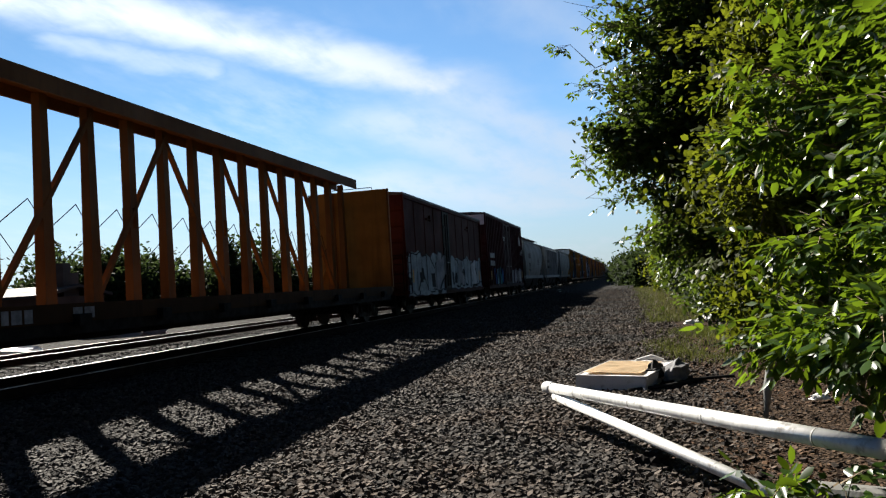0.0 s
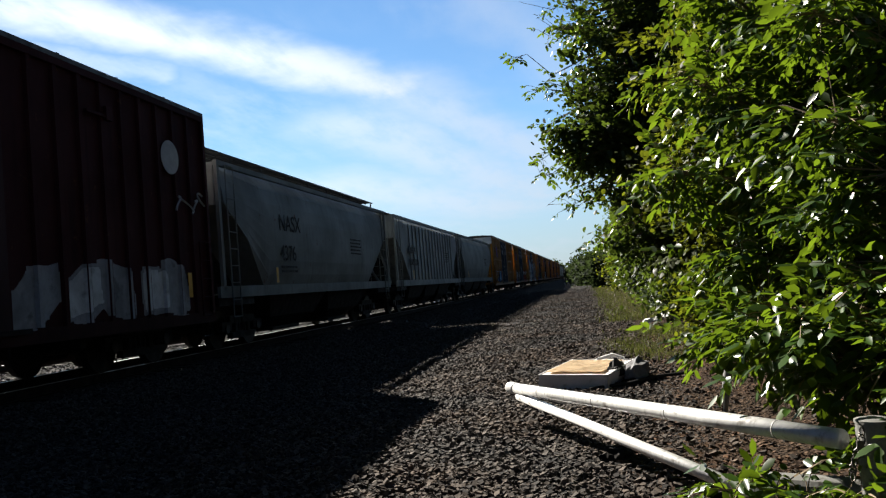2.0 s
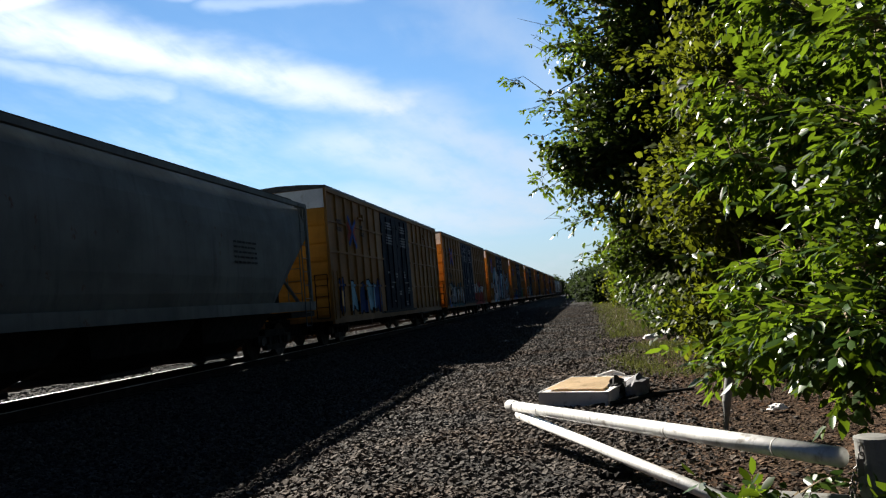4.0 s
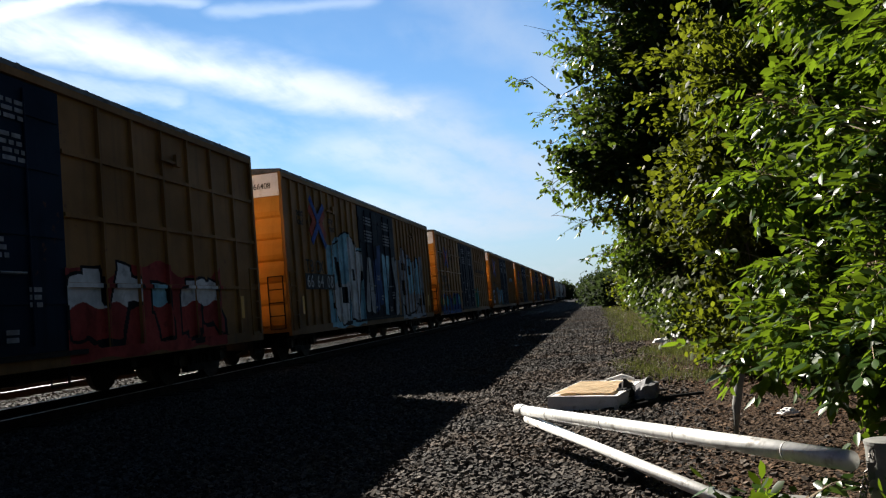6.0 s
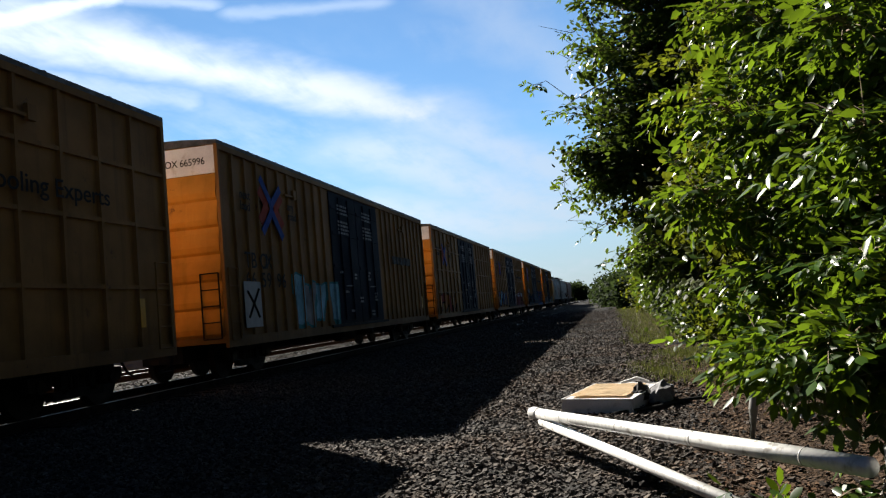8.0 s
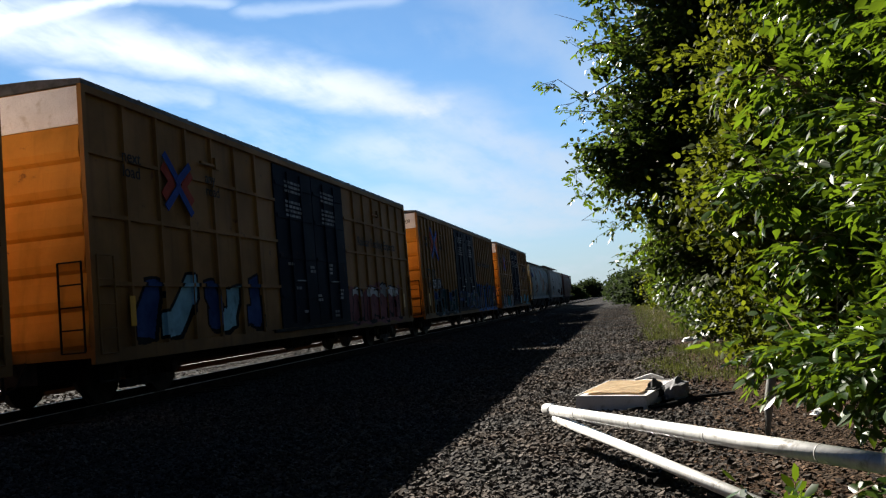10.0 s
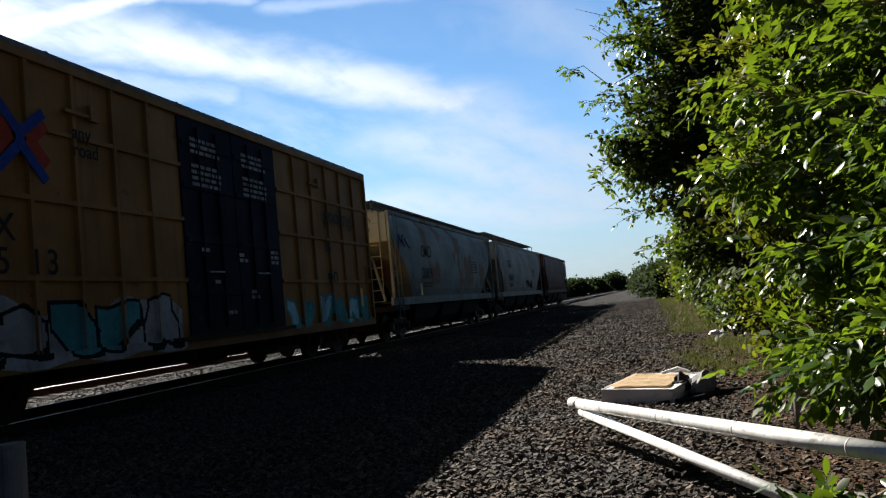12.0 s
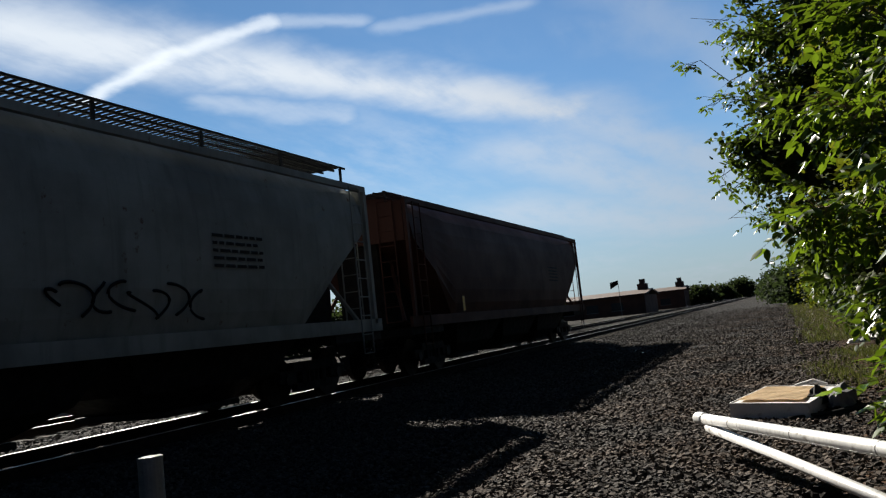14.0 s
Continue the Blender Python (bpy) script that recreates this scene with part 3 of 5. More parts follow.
def boxcar(s0, s1, top, body_mat, door_mat, end_mat, style, label, marks="", number="", emblem=True, door=(7.0, 12.0), ribs=None, band=True, slogan="", end_text="", plate=False, marks_on_plate=False, murals=()):
    """A high closed wagon. style: grid (posts and two rails), posts (close vertical posts), flat (wide shallow posts)."""
    L = s1 - s0
    car = thing("boxcar", label, "boxcar", pose(TRACK_1, s0, RAIL_TOP), group="wagons of the freight train")
    z0 = 0.70
    part("centre_sill", boxes((-0.38, 0.38, 0.2, L - 0.2, 0.44, 0.80)), M_STEEL, car)
    for y in (L * 0.27, L * 0.42, L * 0.58, L * 0.73):
        part("cross_bearer", boxes((-1.4, 1.4, y - 0.08, y + 0.08, 0.52, 0.80)), M_STEEL, car)
    part("brake_tank", tubes(([(0.9, L * 0.46, 0.58), (0.9, L * 0.53, 0.58)], 0.19), sides=12), M_STEEL, car)
    part("body", boxes((-HALF + 0.07, HALF - 0.07, 0.06, L - 0.06, z0 + 0.1, top - 0.12)), body_mat, car)
    # roof with a shallow ridge and cross seams
    prof = [(-HALF, top - 0.14), (-HALF, top - 0.06), (-0.75, top + 0.02), (0, top + 0.05), (0.75, top + 0.02), (HALF, top - 0.06), (HALF, top - 0.14)]
    roof = part("roof", loft([[(x, y, z) for x, z in prof] for y in (0.0, L)]), M_ROOF, car)
    for i in range(1, int(L / 1.5)):
        y = i * L / int(L / 1.5)
        part("roof_seam", loft([[(x, yy, z + dz) for dz, pr in ((0.0, prof[1:6]), (0.014, prof[5:0:-1])) for x, z in pr] for yy in (y - 0.03, y + 0.03)]), M_ROOF, roof)
    # sills and corner posts
    for s in (-1, 1):
        a, b = sorted((s * (HALF - 0.08), s * HALF))
        part("side_sill", boxes((a, b, 0.0, L, z0, z0 + 0.22)), body_mat, car)
        part("top_chord", boxes((a, b, 0.0, L, top - 0.26, top - 0.142)), body_mat, car)
        for y in (0.0, L - 0.1):
            part("corner_post", boxes((a, b, y, y + 0.1, z0 + 0.22, top - 0.26)), body_mat, car)
    # near side posts
    d0, d1 = door[0], min(door[1], L - 1)
    gap = {"grid": 0.98, "posts": 0.62, "flat": 1.5}[style]
    deep = {"grid": 0.07, "posts": 0.065, "flat": 0.03}[style]
    wide = {"grid": 0.10, "posts": 0.14, "flat": 0.10}[style]
    for a, b in ((0.1, d0), (d1, L - 0.1)):
        n = max(2, round((b - a) / gap))
        for i in range(1, n):
            y = a + (b - a) * i / n
            bm = bmesh.new()
            zs = (z0 + 0.22, top - 0.26)
            loops = [[(HALF - 0.07, y - wide / 2, z), (HALF - 0.07 + deep - 0.01, y - wide / 3, z), (HALF - 0.07 + deep - 0.01, y + wide / 3, z), (HALF - 0.07, y + wide / 2, z)] for z in zs]
            bm.free()
            part("side_post", loft(loops), body_mat, car)
        if style == "grid":
            for z in (z0 + 1.25, z0 + 2.35, z0 + 3.35):
                part("side_rail", boxes((HALF - 0.07, HALF - 0.015, a, b, z - 0.035, z + 0.035)), body_mat, car)
    # doors: two leaves with panels, rods and handles
    if d1 - d0 > 1.0:
        mid = (d0 + d1) / 2
        for a, b in ((d0, mid), (mid, d1)) if d1 - d0 > 2.6 else ((d0, d1),):
            leaf = part("door", boxes((HALF - 0.07, HALF - 0.035, a + 0.02, b - 0.02, z0 + 0.24, top - 0.28)), door_mat, car, "dark navy sliding wagon door" if door_mat == M_DOOR else "faded blue sliding wagon door" if door_mat == M_DOOR_BLUE else "")
            for z in (1.7, 2.7, 3.7, 4.5):
                if z < top - 0.4:
                    part("door_panel_rib", boxes((HALF - 0.035, HALF - 0.012, a + 0.08, b - 0.08, z - 0.05, z + 0.05)), door_mat, leaf)
            for y in (a + 0.32 * (b - a), a + 0.66 * (b - a)):
                part("lock_rod", tubes(([(HALF - 0.012, y, z0 + 0.35), (HALF - 0.012, y, top - 0.4)], 0.022), sides=6), door_mat, leaf)
            part("door_handle", tubes(([(HALF + 0.0, a + 0.5 * (b - a) - 0.25, 2.1), (HALF + 0.02, a + 0.5 * (b - a) + 0.25, 2.1)], 0.02), sides=6), M_PIPE_GREY, leaf)
        part("door_track", boxes((HALF - 0.06, HALF + 0.05, d0 - 0.6, d1 + 0.3, z0 + 0.16, z0 + 0.235)), M_STEEL, car)
    # corrugated ends with a pale band across the top
    for y, d in ((0.06, -1), (L - 0.06, 1)):
        panel_top = top - 0.16 - (0.62 if band else 0.0)
        n = 6
        for i in range(n):
            za, zb = z0 + 0.25 + (panel_top - z0 - 0.25) * i / n, z0 + 0.25 + (panel_top - z0 - 0.25) * (i + 1) / n
            h = zb - za
            prof_e = [(0.0, za), (0.05, za + 0.10 * h), (0.07, za + 0.3 * h), (0.03, za + 0.8 * h), (0.0, zb)]
            part("end_corrugation", loft([[(x, y + d * k, z) for k, z in prof_e] for x in (-HALF + 0.1, HALF - 0.1)]), end_mat, car)
        if band:
            ya, yb = sorted((y, y + d * 0.02))
            part("end_band", boxes((-HALF + 0.1, HALF - 0.1, ya, yb, panel_top + 0.01, top - 0.16)), M_BAND if "tan" in label or "white" in label else end_mat, car, "pale band under the roof")
        ya = y + d * 0.10
        ladder(car, HALF - 0.35, ya, z0 + 0.2, z0 + 1.6, "x", rungs=4)
        part("brake_wheel", tubes(([(-0.5, ya, 2.3), (-0.5, ya + d * 0.05, 2.3)], 0.27), sides=16), M_STEEL, car) if d > 0 else None
    if end_text:
        letters(end_text, 0.22, 1.40 - 0.118 * len(end_text), 0.034, top - 0.56, car, M_BLACK, face="end", wide=0.9)
    for y in (0.35, L - 0.35):
        ladder(car, HALF + 0.01, y, z0 + 0.15, z0 + 1.7, "y", rungs=4, material=body_mat)
        sill_step(car, y)
    for y in (d0 + 0.3, d1 - 0.3):
        sill_step(car, y)
    # markings
    xs = HALF - 0.068 + deep
    if emblem:
        crossed_arrows(car, xs, 2.65, top - (1.4 if style == "grid" else 1.28), 0.50 if style == "grid" else 0.66)
        for yy, words in ((0.95, ("next", "load")), (3.68, ("any", "road"))):
            for i, wd in enumerate(words):
                letters(wd, 0.30, xs, yy, top - 1.22 - 0.26 * i, car, M_BLACK)
    if marks:
        first = 1.0 + (0.42 if marks_on_plate else 0.0)
        spaced(marks, [first + k for k in (0.0, 0.33, 0.80, 1.12)], 0.52, xs, top - 2.80, car, M_BLACK)
        pairs = [first + k for k in (0.0, 0.30, 0.83, 1.13, 1.72, 2.02)]
        if plate:
            y_plate = first - 0.1 if marks_on_plate else first + 0.78
            part("number_patch", boxes((xs - 0.002, xs + 0.004, y_plate, first + 2.45, top - 3.30, top - 2.84)), M_BLACK, car, "black painted patch behind the number")
        for k, (ch, y) in enumerate(zip(number, pairs)):
            white = plate and (marks_on_plate or k > 1)
            spaced(ch, [y], 0.50, xs + (0.008 if white else 0.0), top - 3.24, car, M_WHITE if white else M_BLACK)
    if slogan:
        words = slogan.split("|")
        for i, wd in enumerate(words):
            letters(wd, 0.60 if len(words) > 1 else 0.40, xs, L - (3.4 if len(words) > 1 else 5.9), top - (1.75 if len(words) > 1 else 1.95) - 0.78 * i, car, M_BLACK, wide=1.1)
    if door_mat in (M_DOOR, M_DOOR_BLUE):
        for k in (0.25, 0.75):
            y = d0 + (d1 - d0) * k
            for top_row, rows in ((0.62, 3), (1.12, 4)):
                bars(car, HALF - 0.010, y - 0.62, y + 0.42, top - top_row, rows, M_STENCIL, 0.115, 0.065, seed=int(s0 + rows))
        for k, (ya, zb) in enumerate(((0.5, 2.55), (1.9, 2.50), (3.3, 2.6), (0.9, 1.95), (2.3, 1.75), (4.0, 1.9), (1.3, 1.35), (3.5, 1.3))):
            if d0 + ya + 0.4 < d1:
                bars(car, HALF - 0.008, d0 + ya, d0 + ya + 0.34, zb, 1 + k % 3, M_STENCIL, 0.11, 0.07, seed=int(s0) + k)
    # latch brackets high on the side, and the painted lettering
    for y in (4.15, L - 3.6):
        part("side_bracket", boxes((xs - 0.03, xs + 0.03, y - 0.62, y, top - 0.86, top - 0.81), (xs - 0.03, xs + 0.05, y - 0.09, y + 0.09, top - 0.90, top - 0.66)), body_mat, car)
    posts_at = [a + (b - a) * i / max(2, round((b - a) / gap)) for a, b in ((0.1, d0), (d1, L - 0.1)) for i in range(1, max(2, round((b - a) / gap)))]

    def skin(y):
        if d1 - d0 > 1.0 and d0 < y < d1:
            return HALF - 0.009
        if y < 0.1 or y > L - 0.1:
            return HALF + 0.003
        near = min(abs(y - p) for p in posts_at)
        return HALF - 0.066 + (deep - 0.01) * max(0.0, min(1.0, (wide / 2 - near) / (wide / 6)))

    for row in murals:
        mural(car, skin, **row, levels=(z0 + 1.25, z0 + 2.35, z0 + 3.35) if style == "grid" else ())
    part("yellow_reflector", boxes((xs - 0.002, xs + 0.002, 0.95, 1.10, 1.25, 1.75)), M_YELLOW, car)
    part("yellow_reflector", boxes((xs - 0.002, xs + 0.002, L - 1.1, L - 0.95, 1.25, 1.75)), M_YELLOW, car)
    running_gear(car, L)
    return car, s0


def hopper(s0, s1, top, mat, label, round_side=True, marks="", number="", walkway=0.42, bays=3, ink=None):
    """A covered grain wagon: bulging or posted sides, sloped ends open over the platforms, outlet gates below, a grated running board on top."""
    L = s1 - s0
    car = thing("hopper_car", label, "hopper car", pose(TRACK_1, s0, RAIL_TOP), group="wagons of the freight train")
    sill = 1.35
    w = HALF - 0.02

    def ring(y, bottom):
        side = []
        n = 9
        for i in range(n):
            z = bottom + (top - bottom) * i / (n - 1)
            if round_side:
                k = (z - sill) / (top - sill)
                out = w - 0.24 * max(0.0, abs(2 * k - 0.95)) ** 3.0 - (0.10 if k > 0.97 else 0)
            else:
                out = w - 0.06 - (0.30 * max(0.0, (z - (top - 0.22)) / 0.22) if z > top - 0.22 else 0.0)
            side.append((out, y, z))
        crown = [(0.9, y, top + 0.12), (0.3, y, top + 0.17)]
        right = side + crown
        return right + [(-x, yy, z) for x, yy, z in reversed(right)]

    ends = [(0.55, top - 1.05), (1.6, top - 1.75), (2.9, sill)]
    ys = [(0.45, top - 0.95)] + ends + [(L - 2.9, sill)] + [(L - y, b) for y, b in reversed(ends[:-1])] + [(L - 0.45, top - 0.95)]
    body = part("body", loft([ring(y, b) for y, b in ys]), mat, car, smooth=False)
    # side plate that carries on below the slope, with posts
    for s in (-1, 1):
        a, b = sorted((s * (w - 0.10), s * (w - 0.02)))
        part("side_sill", boxes((a, b, 0.0, L, sill - 0.16, sill + 0.10)), mat, car)
        top_rail = part("top_rail", boxes((a - 0.02 if s > 0 else a, b if s > 0 else b + 0.02, 0.2, L - 0.2, top - 0.10, top + 0.02)), mat, car)
        for y in (0.25, L - 0.25):
            part("end_post", boxes((a, b, y - 0.06, y + 0.06, sill, top - 0.1)), mat, car)
        if not round_side:
            n = 16
            for i in range(1, n):
                y = 2.2 + (L - 4.4) * i / n
                part("side_post", boxes((b - 0.05 if s > 0 else a - 0.03, b + 0.012 if s > 0 else a + 0.05, y - 0.04, y + 0.04, sill + 0.10, top - 0.24)), mat, car)
    for y, d in ((0.0, 1), (L, -1)):
        y0, y1 = sorted((y, y + d * 1.9))
        part("end_platform", boxes((-1.5, 1.5, y0, y1, sill - 0.34, sill - 0.17)), M_STEEL, car)
        y0, y1 = sorted((y + d * 0.2, y + d * 0.28))
        part("end_sheet", boxes((-1.45, 1.45, y0, y1, top - 1.0, top - 0.02)), mat, car)
        plate = [(y + d * 0.35, top - 1.0), (y + d * 3.0, sill), (y + d * 0.5, sill - 0.1)]
        part("shear_plate", loft([[(x, yy, z) for yy, z in plate] for x in (-0.6, 0.6)]), M_STEEL, car)
        for sx in (-1, 1):
            part("end_brace", tubes(([(sx * 1.2, y + d * 0.3, sill), (sx * 0.5, y + d * 1.2, top - 1.3)], 0.05), sides=6), mat, car)
        ladder(car, w + 0.01, y + d * 0.75, sill - 0.6, top - 0.05, "y", rungs=9, material=mat)
        ladder(car, 1.0, y + d * 0.16, sill, top, "x", rungs=8, material=mat)
        sill_step(car, y + d * 0.75)
    # outlet bays
    n = bays
    for i in range(n):
        ya, yb = 3.0 + (L - 6.0) * i / n, 3.0 + (L - 6.0) * (i + 1) / n
        m_ = (ya + yb) / 2
        h = (yb - ya) / 2
        secs = [[(-1.45, ya + 0.03, sill - 0.05), (1.45, ya + 0.03, sill - 0.05), (1.45, yb - 0.03, sill - 0.05), (-1.45, yb - 0.03, sill - 0.05)],
                [(-1.15, m_ - 0.72 * h, 0.62), (1.15, m_ - 0.72 * h, 0.62), (1.15, m_ + 0.72 * h, 0.62), (-1.15, m_ + 0.72 * h, 0.62)],
                [(-0.75, m_ - 0.36 * h, 0.30), (0.75, m_ - 0.36 * h, 0.30), (0.75, m_ + 0.36 * h, 0.30), (-0.75, m_ + 0.36 * h, 0.30)]]
        bay = part("outlet_bay", loft(secs), M_STEEL, car, "grimy black outlet bay")
        part("outlet_gate", boxes((-0.9, 0.9, m_ - 0.42 * h, m_ + 0.42 * h, 0.22, 0.31)), M_STEEL, bay)
    # running board on stands
    zt = top + 0.13 + walkway
    bm = bmesh.new()
    x = 0.28
    bars_n = int((L - 0.8) / 0.12)
    for xx in (0.22, 0.5, 0.78, 1.05):
        box(bm, xx - 0.02, xx + 0.02, 0.1, L - 0.1, zt - 0.04, zt)
        box(bm, -xx - 0.02, -xx + 0.02, 0.1, L - 0.1, zt - 0.04, zt)
    for i in range(bars_n):
        y = 0.2 + (L - 0.4) * i / bars_n
        box(bm, 0.2, 1.07, y, y + 0.035, zt - 0.03, zt - 0.005)
        box(bm, -1.07, -0.2, y, y + 0.035, zt - 0.03, zt - 0.005)
    board = part("running_board", bm, M_GALV, car, "grated steel running board")
    for i in range(9):
        y = 0.25 + (L - 0.5) * i / 8
        for x0 in (1.0, -1.04):
            part("board_stand", boxes((x0, x0 + 0.04, y - 0.03, y + 0.03, top - 0.05, zt - 0.04)), M_GALV, board)
    for i in range(8):
        y = 1.6 + (L - 3.2) * i / 7
        part("roof_hatch", boxes((-0.25, 0.25, y - 0.7, y + 0.7, top + 0.14, top + 0.24)), mat, car)
    xs = w + 0.02
    ink = ink or M_BLACK
    if marks:
        letters(marks, 0.62, xs, 3.6, sill + 1.55, car, ink)
        letters(number, 0.58, xs, 3.6, sill + 0.75, car, ink)
        bars(car, xs, 3.6, 4.9, sill + 0.6, 2, ink, 0.12, 0.06, int(s0))
    if marks:
        letters(marks, 0.26, 0.35, 0.195, top - 0.38, car, ink, face="end")
        letters(number, 0.24, 0.30, 0.195, top - 0.66, car, ink, face="end")
    bars(car, xs, L - 5.5, L - 4.2, sill + 1.6, 5, ink, 0.12, 0.05, int(s0) + 1)
    part("yellow_reflector", boxes((xs, xs + 0.004, 3.2, 3.35, sill + 0.15, sill + 0.55)), M_YELLOW, car)
    running_gear(car, L)
    return car, s0


def scribble(car, x, y0, y1, z0, z1, seed, material=None):
    """A quick sprayed black tag: looping strokes."""
    rng = random.Random(seed)
    y = y0
    while y < y1:
        w, h = rng.uniform(0.26, 0.44), (z1 - z0) * rng.uniform(0.7, 1.0)
        a, b, turns = rng.uniform(0, 6.3), rng.uniform(0.8, 1.6), rng.uniform(3.5, 6.0)
        base = z0 + rng.uniform(-0.05, 0.15)
        pts = [(x, y + w * (0.5 + 0.5 * math.sin(a + turns * k)) + 0.15 * k, base + h * (0.5 + 0.48 * math.sin(b + turns * 0.62 * k))) for k in [i / 14 for i in range(15)]]
        part("spray_stroke", tubes((pts, 0.024), sides=4), material or M_BLACK, car)
        y += w * 0.95


def centerbeam(s0, s1):
    """An empty timber flat: a tall lattice along the middle between two end walls."""
    L, top = s1 - s0, 4.95
    mat = car_paint("ochre_beam_paint", (0.15, 0.064, 0.014), grime=0.5)
    # ochre darkened to hold the backlit sill's shade, with grime streaks
    dark_sill = car_paint("shaded_ochre_sill_paint", (0.055, 0.026, 0.009), grime=0.8, spec=0.04)
    plank = car_paint("golden_wall_paint", (0.27, 0.125, 0.022), grime=0.5)
    car = thing("centerbeam_flat_car", "empty ochre steel flat wagon with a tall central lattice", "flat car", pose(TRACK_1, s0, RAIL_TOP), group="wagons of the freight train")
    part("deck", boxes((-1.45, 1.45, 0.0, L, 0.98, 1.12)), mat, car)
    for s in (-1, 1):
        a, b = sorted((s * 1.36, s * 1.5))
        part("side_sill", boxes((a, b, 0.3, L - 0.3, 0.88, 1.16)), dark_sill, car)
        part("lower_sill", boxes((a + 0.03, b - 0.03, 0.3, L - 0.3, 0.70, 0.88)), M_STEEL, car)
    part("centre_sill", boxes((-0.4, 0.4, 0.0, L, 0.55, 0.98)), M_STEEL, car)
    channel = [(-0.40, top - 0.26), (-0.34, top - 0.26), (-0.34, top - 0.05), (0.34, top - 0.05), (0.34, top - 0.26), (0.40, top - 0.26), (0.40, top + 0.05), (-0.40, top + 0.05)]
    part("top_chord", loft([[(x, y, z) for x, z in channel] for y in (0.3, L - 0.3)]), mat, car)
    for y0 in (0.0, L - 0.22):
        wall = part("end_wall", boxes((-1.5, 1.5, y0 + 0.08, y0 + 0.14, 1.12, top - 0.33)), plank, car)
        outer = (y0, y0 + 0.08) if y0 == 0.0 else (y0 + 0.14, y0 + 0.22)
        inner = (y0 + 0.14, y0 + 0.19) if y0 == 0.0 else (y0 + 0.03, y0 + 0.08)
        for x in (-1.45, -0.75, 0.0, 0.75, 1.37):
            part("wall_post", boxes((x, x + 0.09, *outer, 1.12, top - 0.33)), mat, wall)
        for x, w in ((-1.5, 0.06), (-0.62, 0.08), (1.44, 0.06)):
            part("wall_batten", boxes((x, x + w, *inner, 1.12, top - 0.33)), mat, wall)
        part("loose_lath", tubes(([(-1.25, inner[0] - 0.02, 1.25), (-0.66, inner[0] - 0.02, 2.5)], 0.05), sides=4), plank, wall, "pale wooden lath leaning on the wall")
        part("wall_handrail", tubes(([(-0.6, y0 + 0.1, top - 0.35), (-0.6, y0 + 0.1, top - 0.24), (0.9, y0 + 0.1, top - 0.24), (0.9, y0 + 0.1, top - 0.35)], 0.015), sides=6), M_STEEL, wall)
    n = 17
    for i in range(n + 1):
        y = 0.9 + (L - 1.8) * i / n
        secs = [[(s * (0.10 - 0.02 * k), y + q * (0.135 - 0.045 * k), 1.12 + (top - 1.3) * k) for s, q in ((1, -1), (1, 1), (-1, 1), (-1, -1))] for k in (0.0, 1.0)]
        if i % 3 == 1:
            bm = boxes((-0.09, 0.09, y - 0.13, y + 0.13, 1.12, 2.6), (-0.09, 0.09, y - 0.11, y + 0.11, 3.0, top - 0.2),
                       (-0.09, 0.09, y - 0.13, y - 0.05, 2.6, 3.0), (-0.09, 0.09, y + 0.05, y + 0.13, 2.6, 3.0))
            part("slotted_post", bm, mat, car)
        else:
            part("post", loft(secs), mat, car)
    bay = (L - 1.8) / n
    for i in range(n - 1):
        rising = i < n // 2
        if i % 2 and i != n // 2:
            continue
        y0, y1 = 0.9 + bay * i, 0.9 + bay * (i + 2)
        za, zb = (1.2, 4.6) if rising else (4.6, 1.2)
        bm = bmesh.new()
        for x in (0.05,):
            vs = [[(x + e, y0, za - 0.07), (x + e, y0, za + 0.07), (x + e, y1, zb + 0.07), (x + e, y1, zb - 0.07)] for e in (-0.05, 0.05)]
            q0 = [bm.verts.new(p) for p in vs[0]]
            q1 = [bm.verts.new(p) for p in vs[1]]
            bm.faces.new(q0)
            bm.faces.new(q1[::-1])
            for j in range(4):
                bm.faces.new((q0[j], q1[j], q1[(j + 1) % 4], q0[(j + 1) % 4]))
        part("diagonal_brace", bm, mat, car)
    for i in range(n):
        y0, y1 = 0.9 + bay * i, 0.9 + bay * (i + 1)
        part("tie_cable", tubes(([(-0.30, y0, 3.0), (-0.55, y1, 2.0)], 0.010), ([(-0.30, y1, 3.0), (-0.55, y0, 2.0)], 0.010), sides=4), M_STEEL, car)
    for i in range(10):
        y = 1.5 + (L - 3) * i / 9
        part("winch", boxes((1.5, 1.62, y - 0.14, y + 0.14, 0.82, 1.0)), M_STEEL, car)
    bars(car, 1.502, 4.3, 5.0, 1.10, 1, M_STENCIL, 0.1, 0.19, 3)
    bars(car, 1.502, 5.7, 6.3, 1.10, 1, M_STENCIL, 0.1, 0.17, 5)
    for y in (0.5, L - 0.5):
        sill_step(car, y)
    running_gear(car, L)
    return car, s0


WHITE, ICE, TEAL, NAVY, INK = (0.54, 0.56, 0.58), (0.22, 0.44, 0.55), (0.05, 0.22, 0.25), (0.02, 0.05, 0.17), (0.008, 0.008, 0.01)
RED, GREY, GREEN, ORANGE = (0.24, 0.035, 0.03), (0.27, 0.28, 0.30), (0.03, 0.14, 0.07), (0.28, 0.10, 0.014)
TAN, OXIDE, PLUM, PALE = (0.24, 0.120, 0.032), (0.055, 0.011, 0.008), (0.045, 0.014, 0.015), (0.185, 0.20, 0.197)
M_END = car_paint("orange_end_paint", (0.50, 0.22, 0.03), grime=0.3)


def tan_paint(i):
    return car_paint("tan_wagon_paint", tuple(c * (1 + 0.06 * math.sin(i * 2.1)) for c in TAN), grime=0.5)


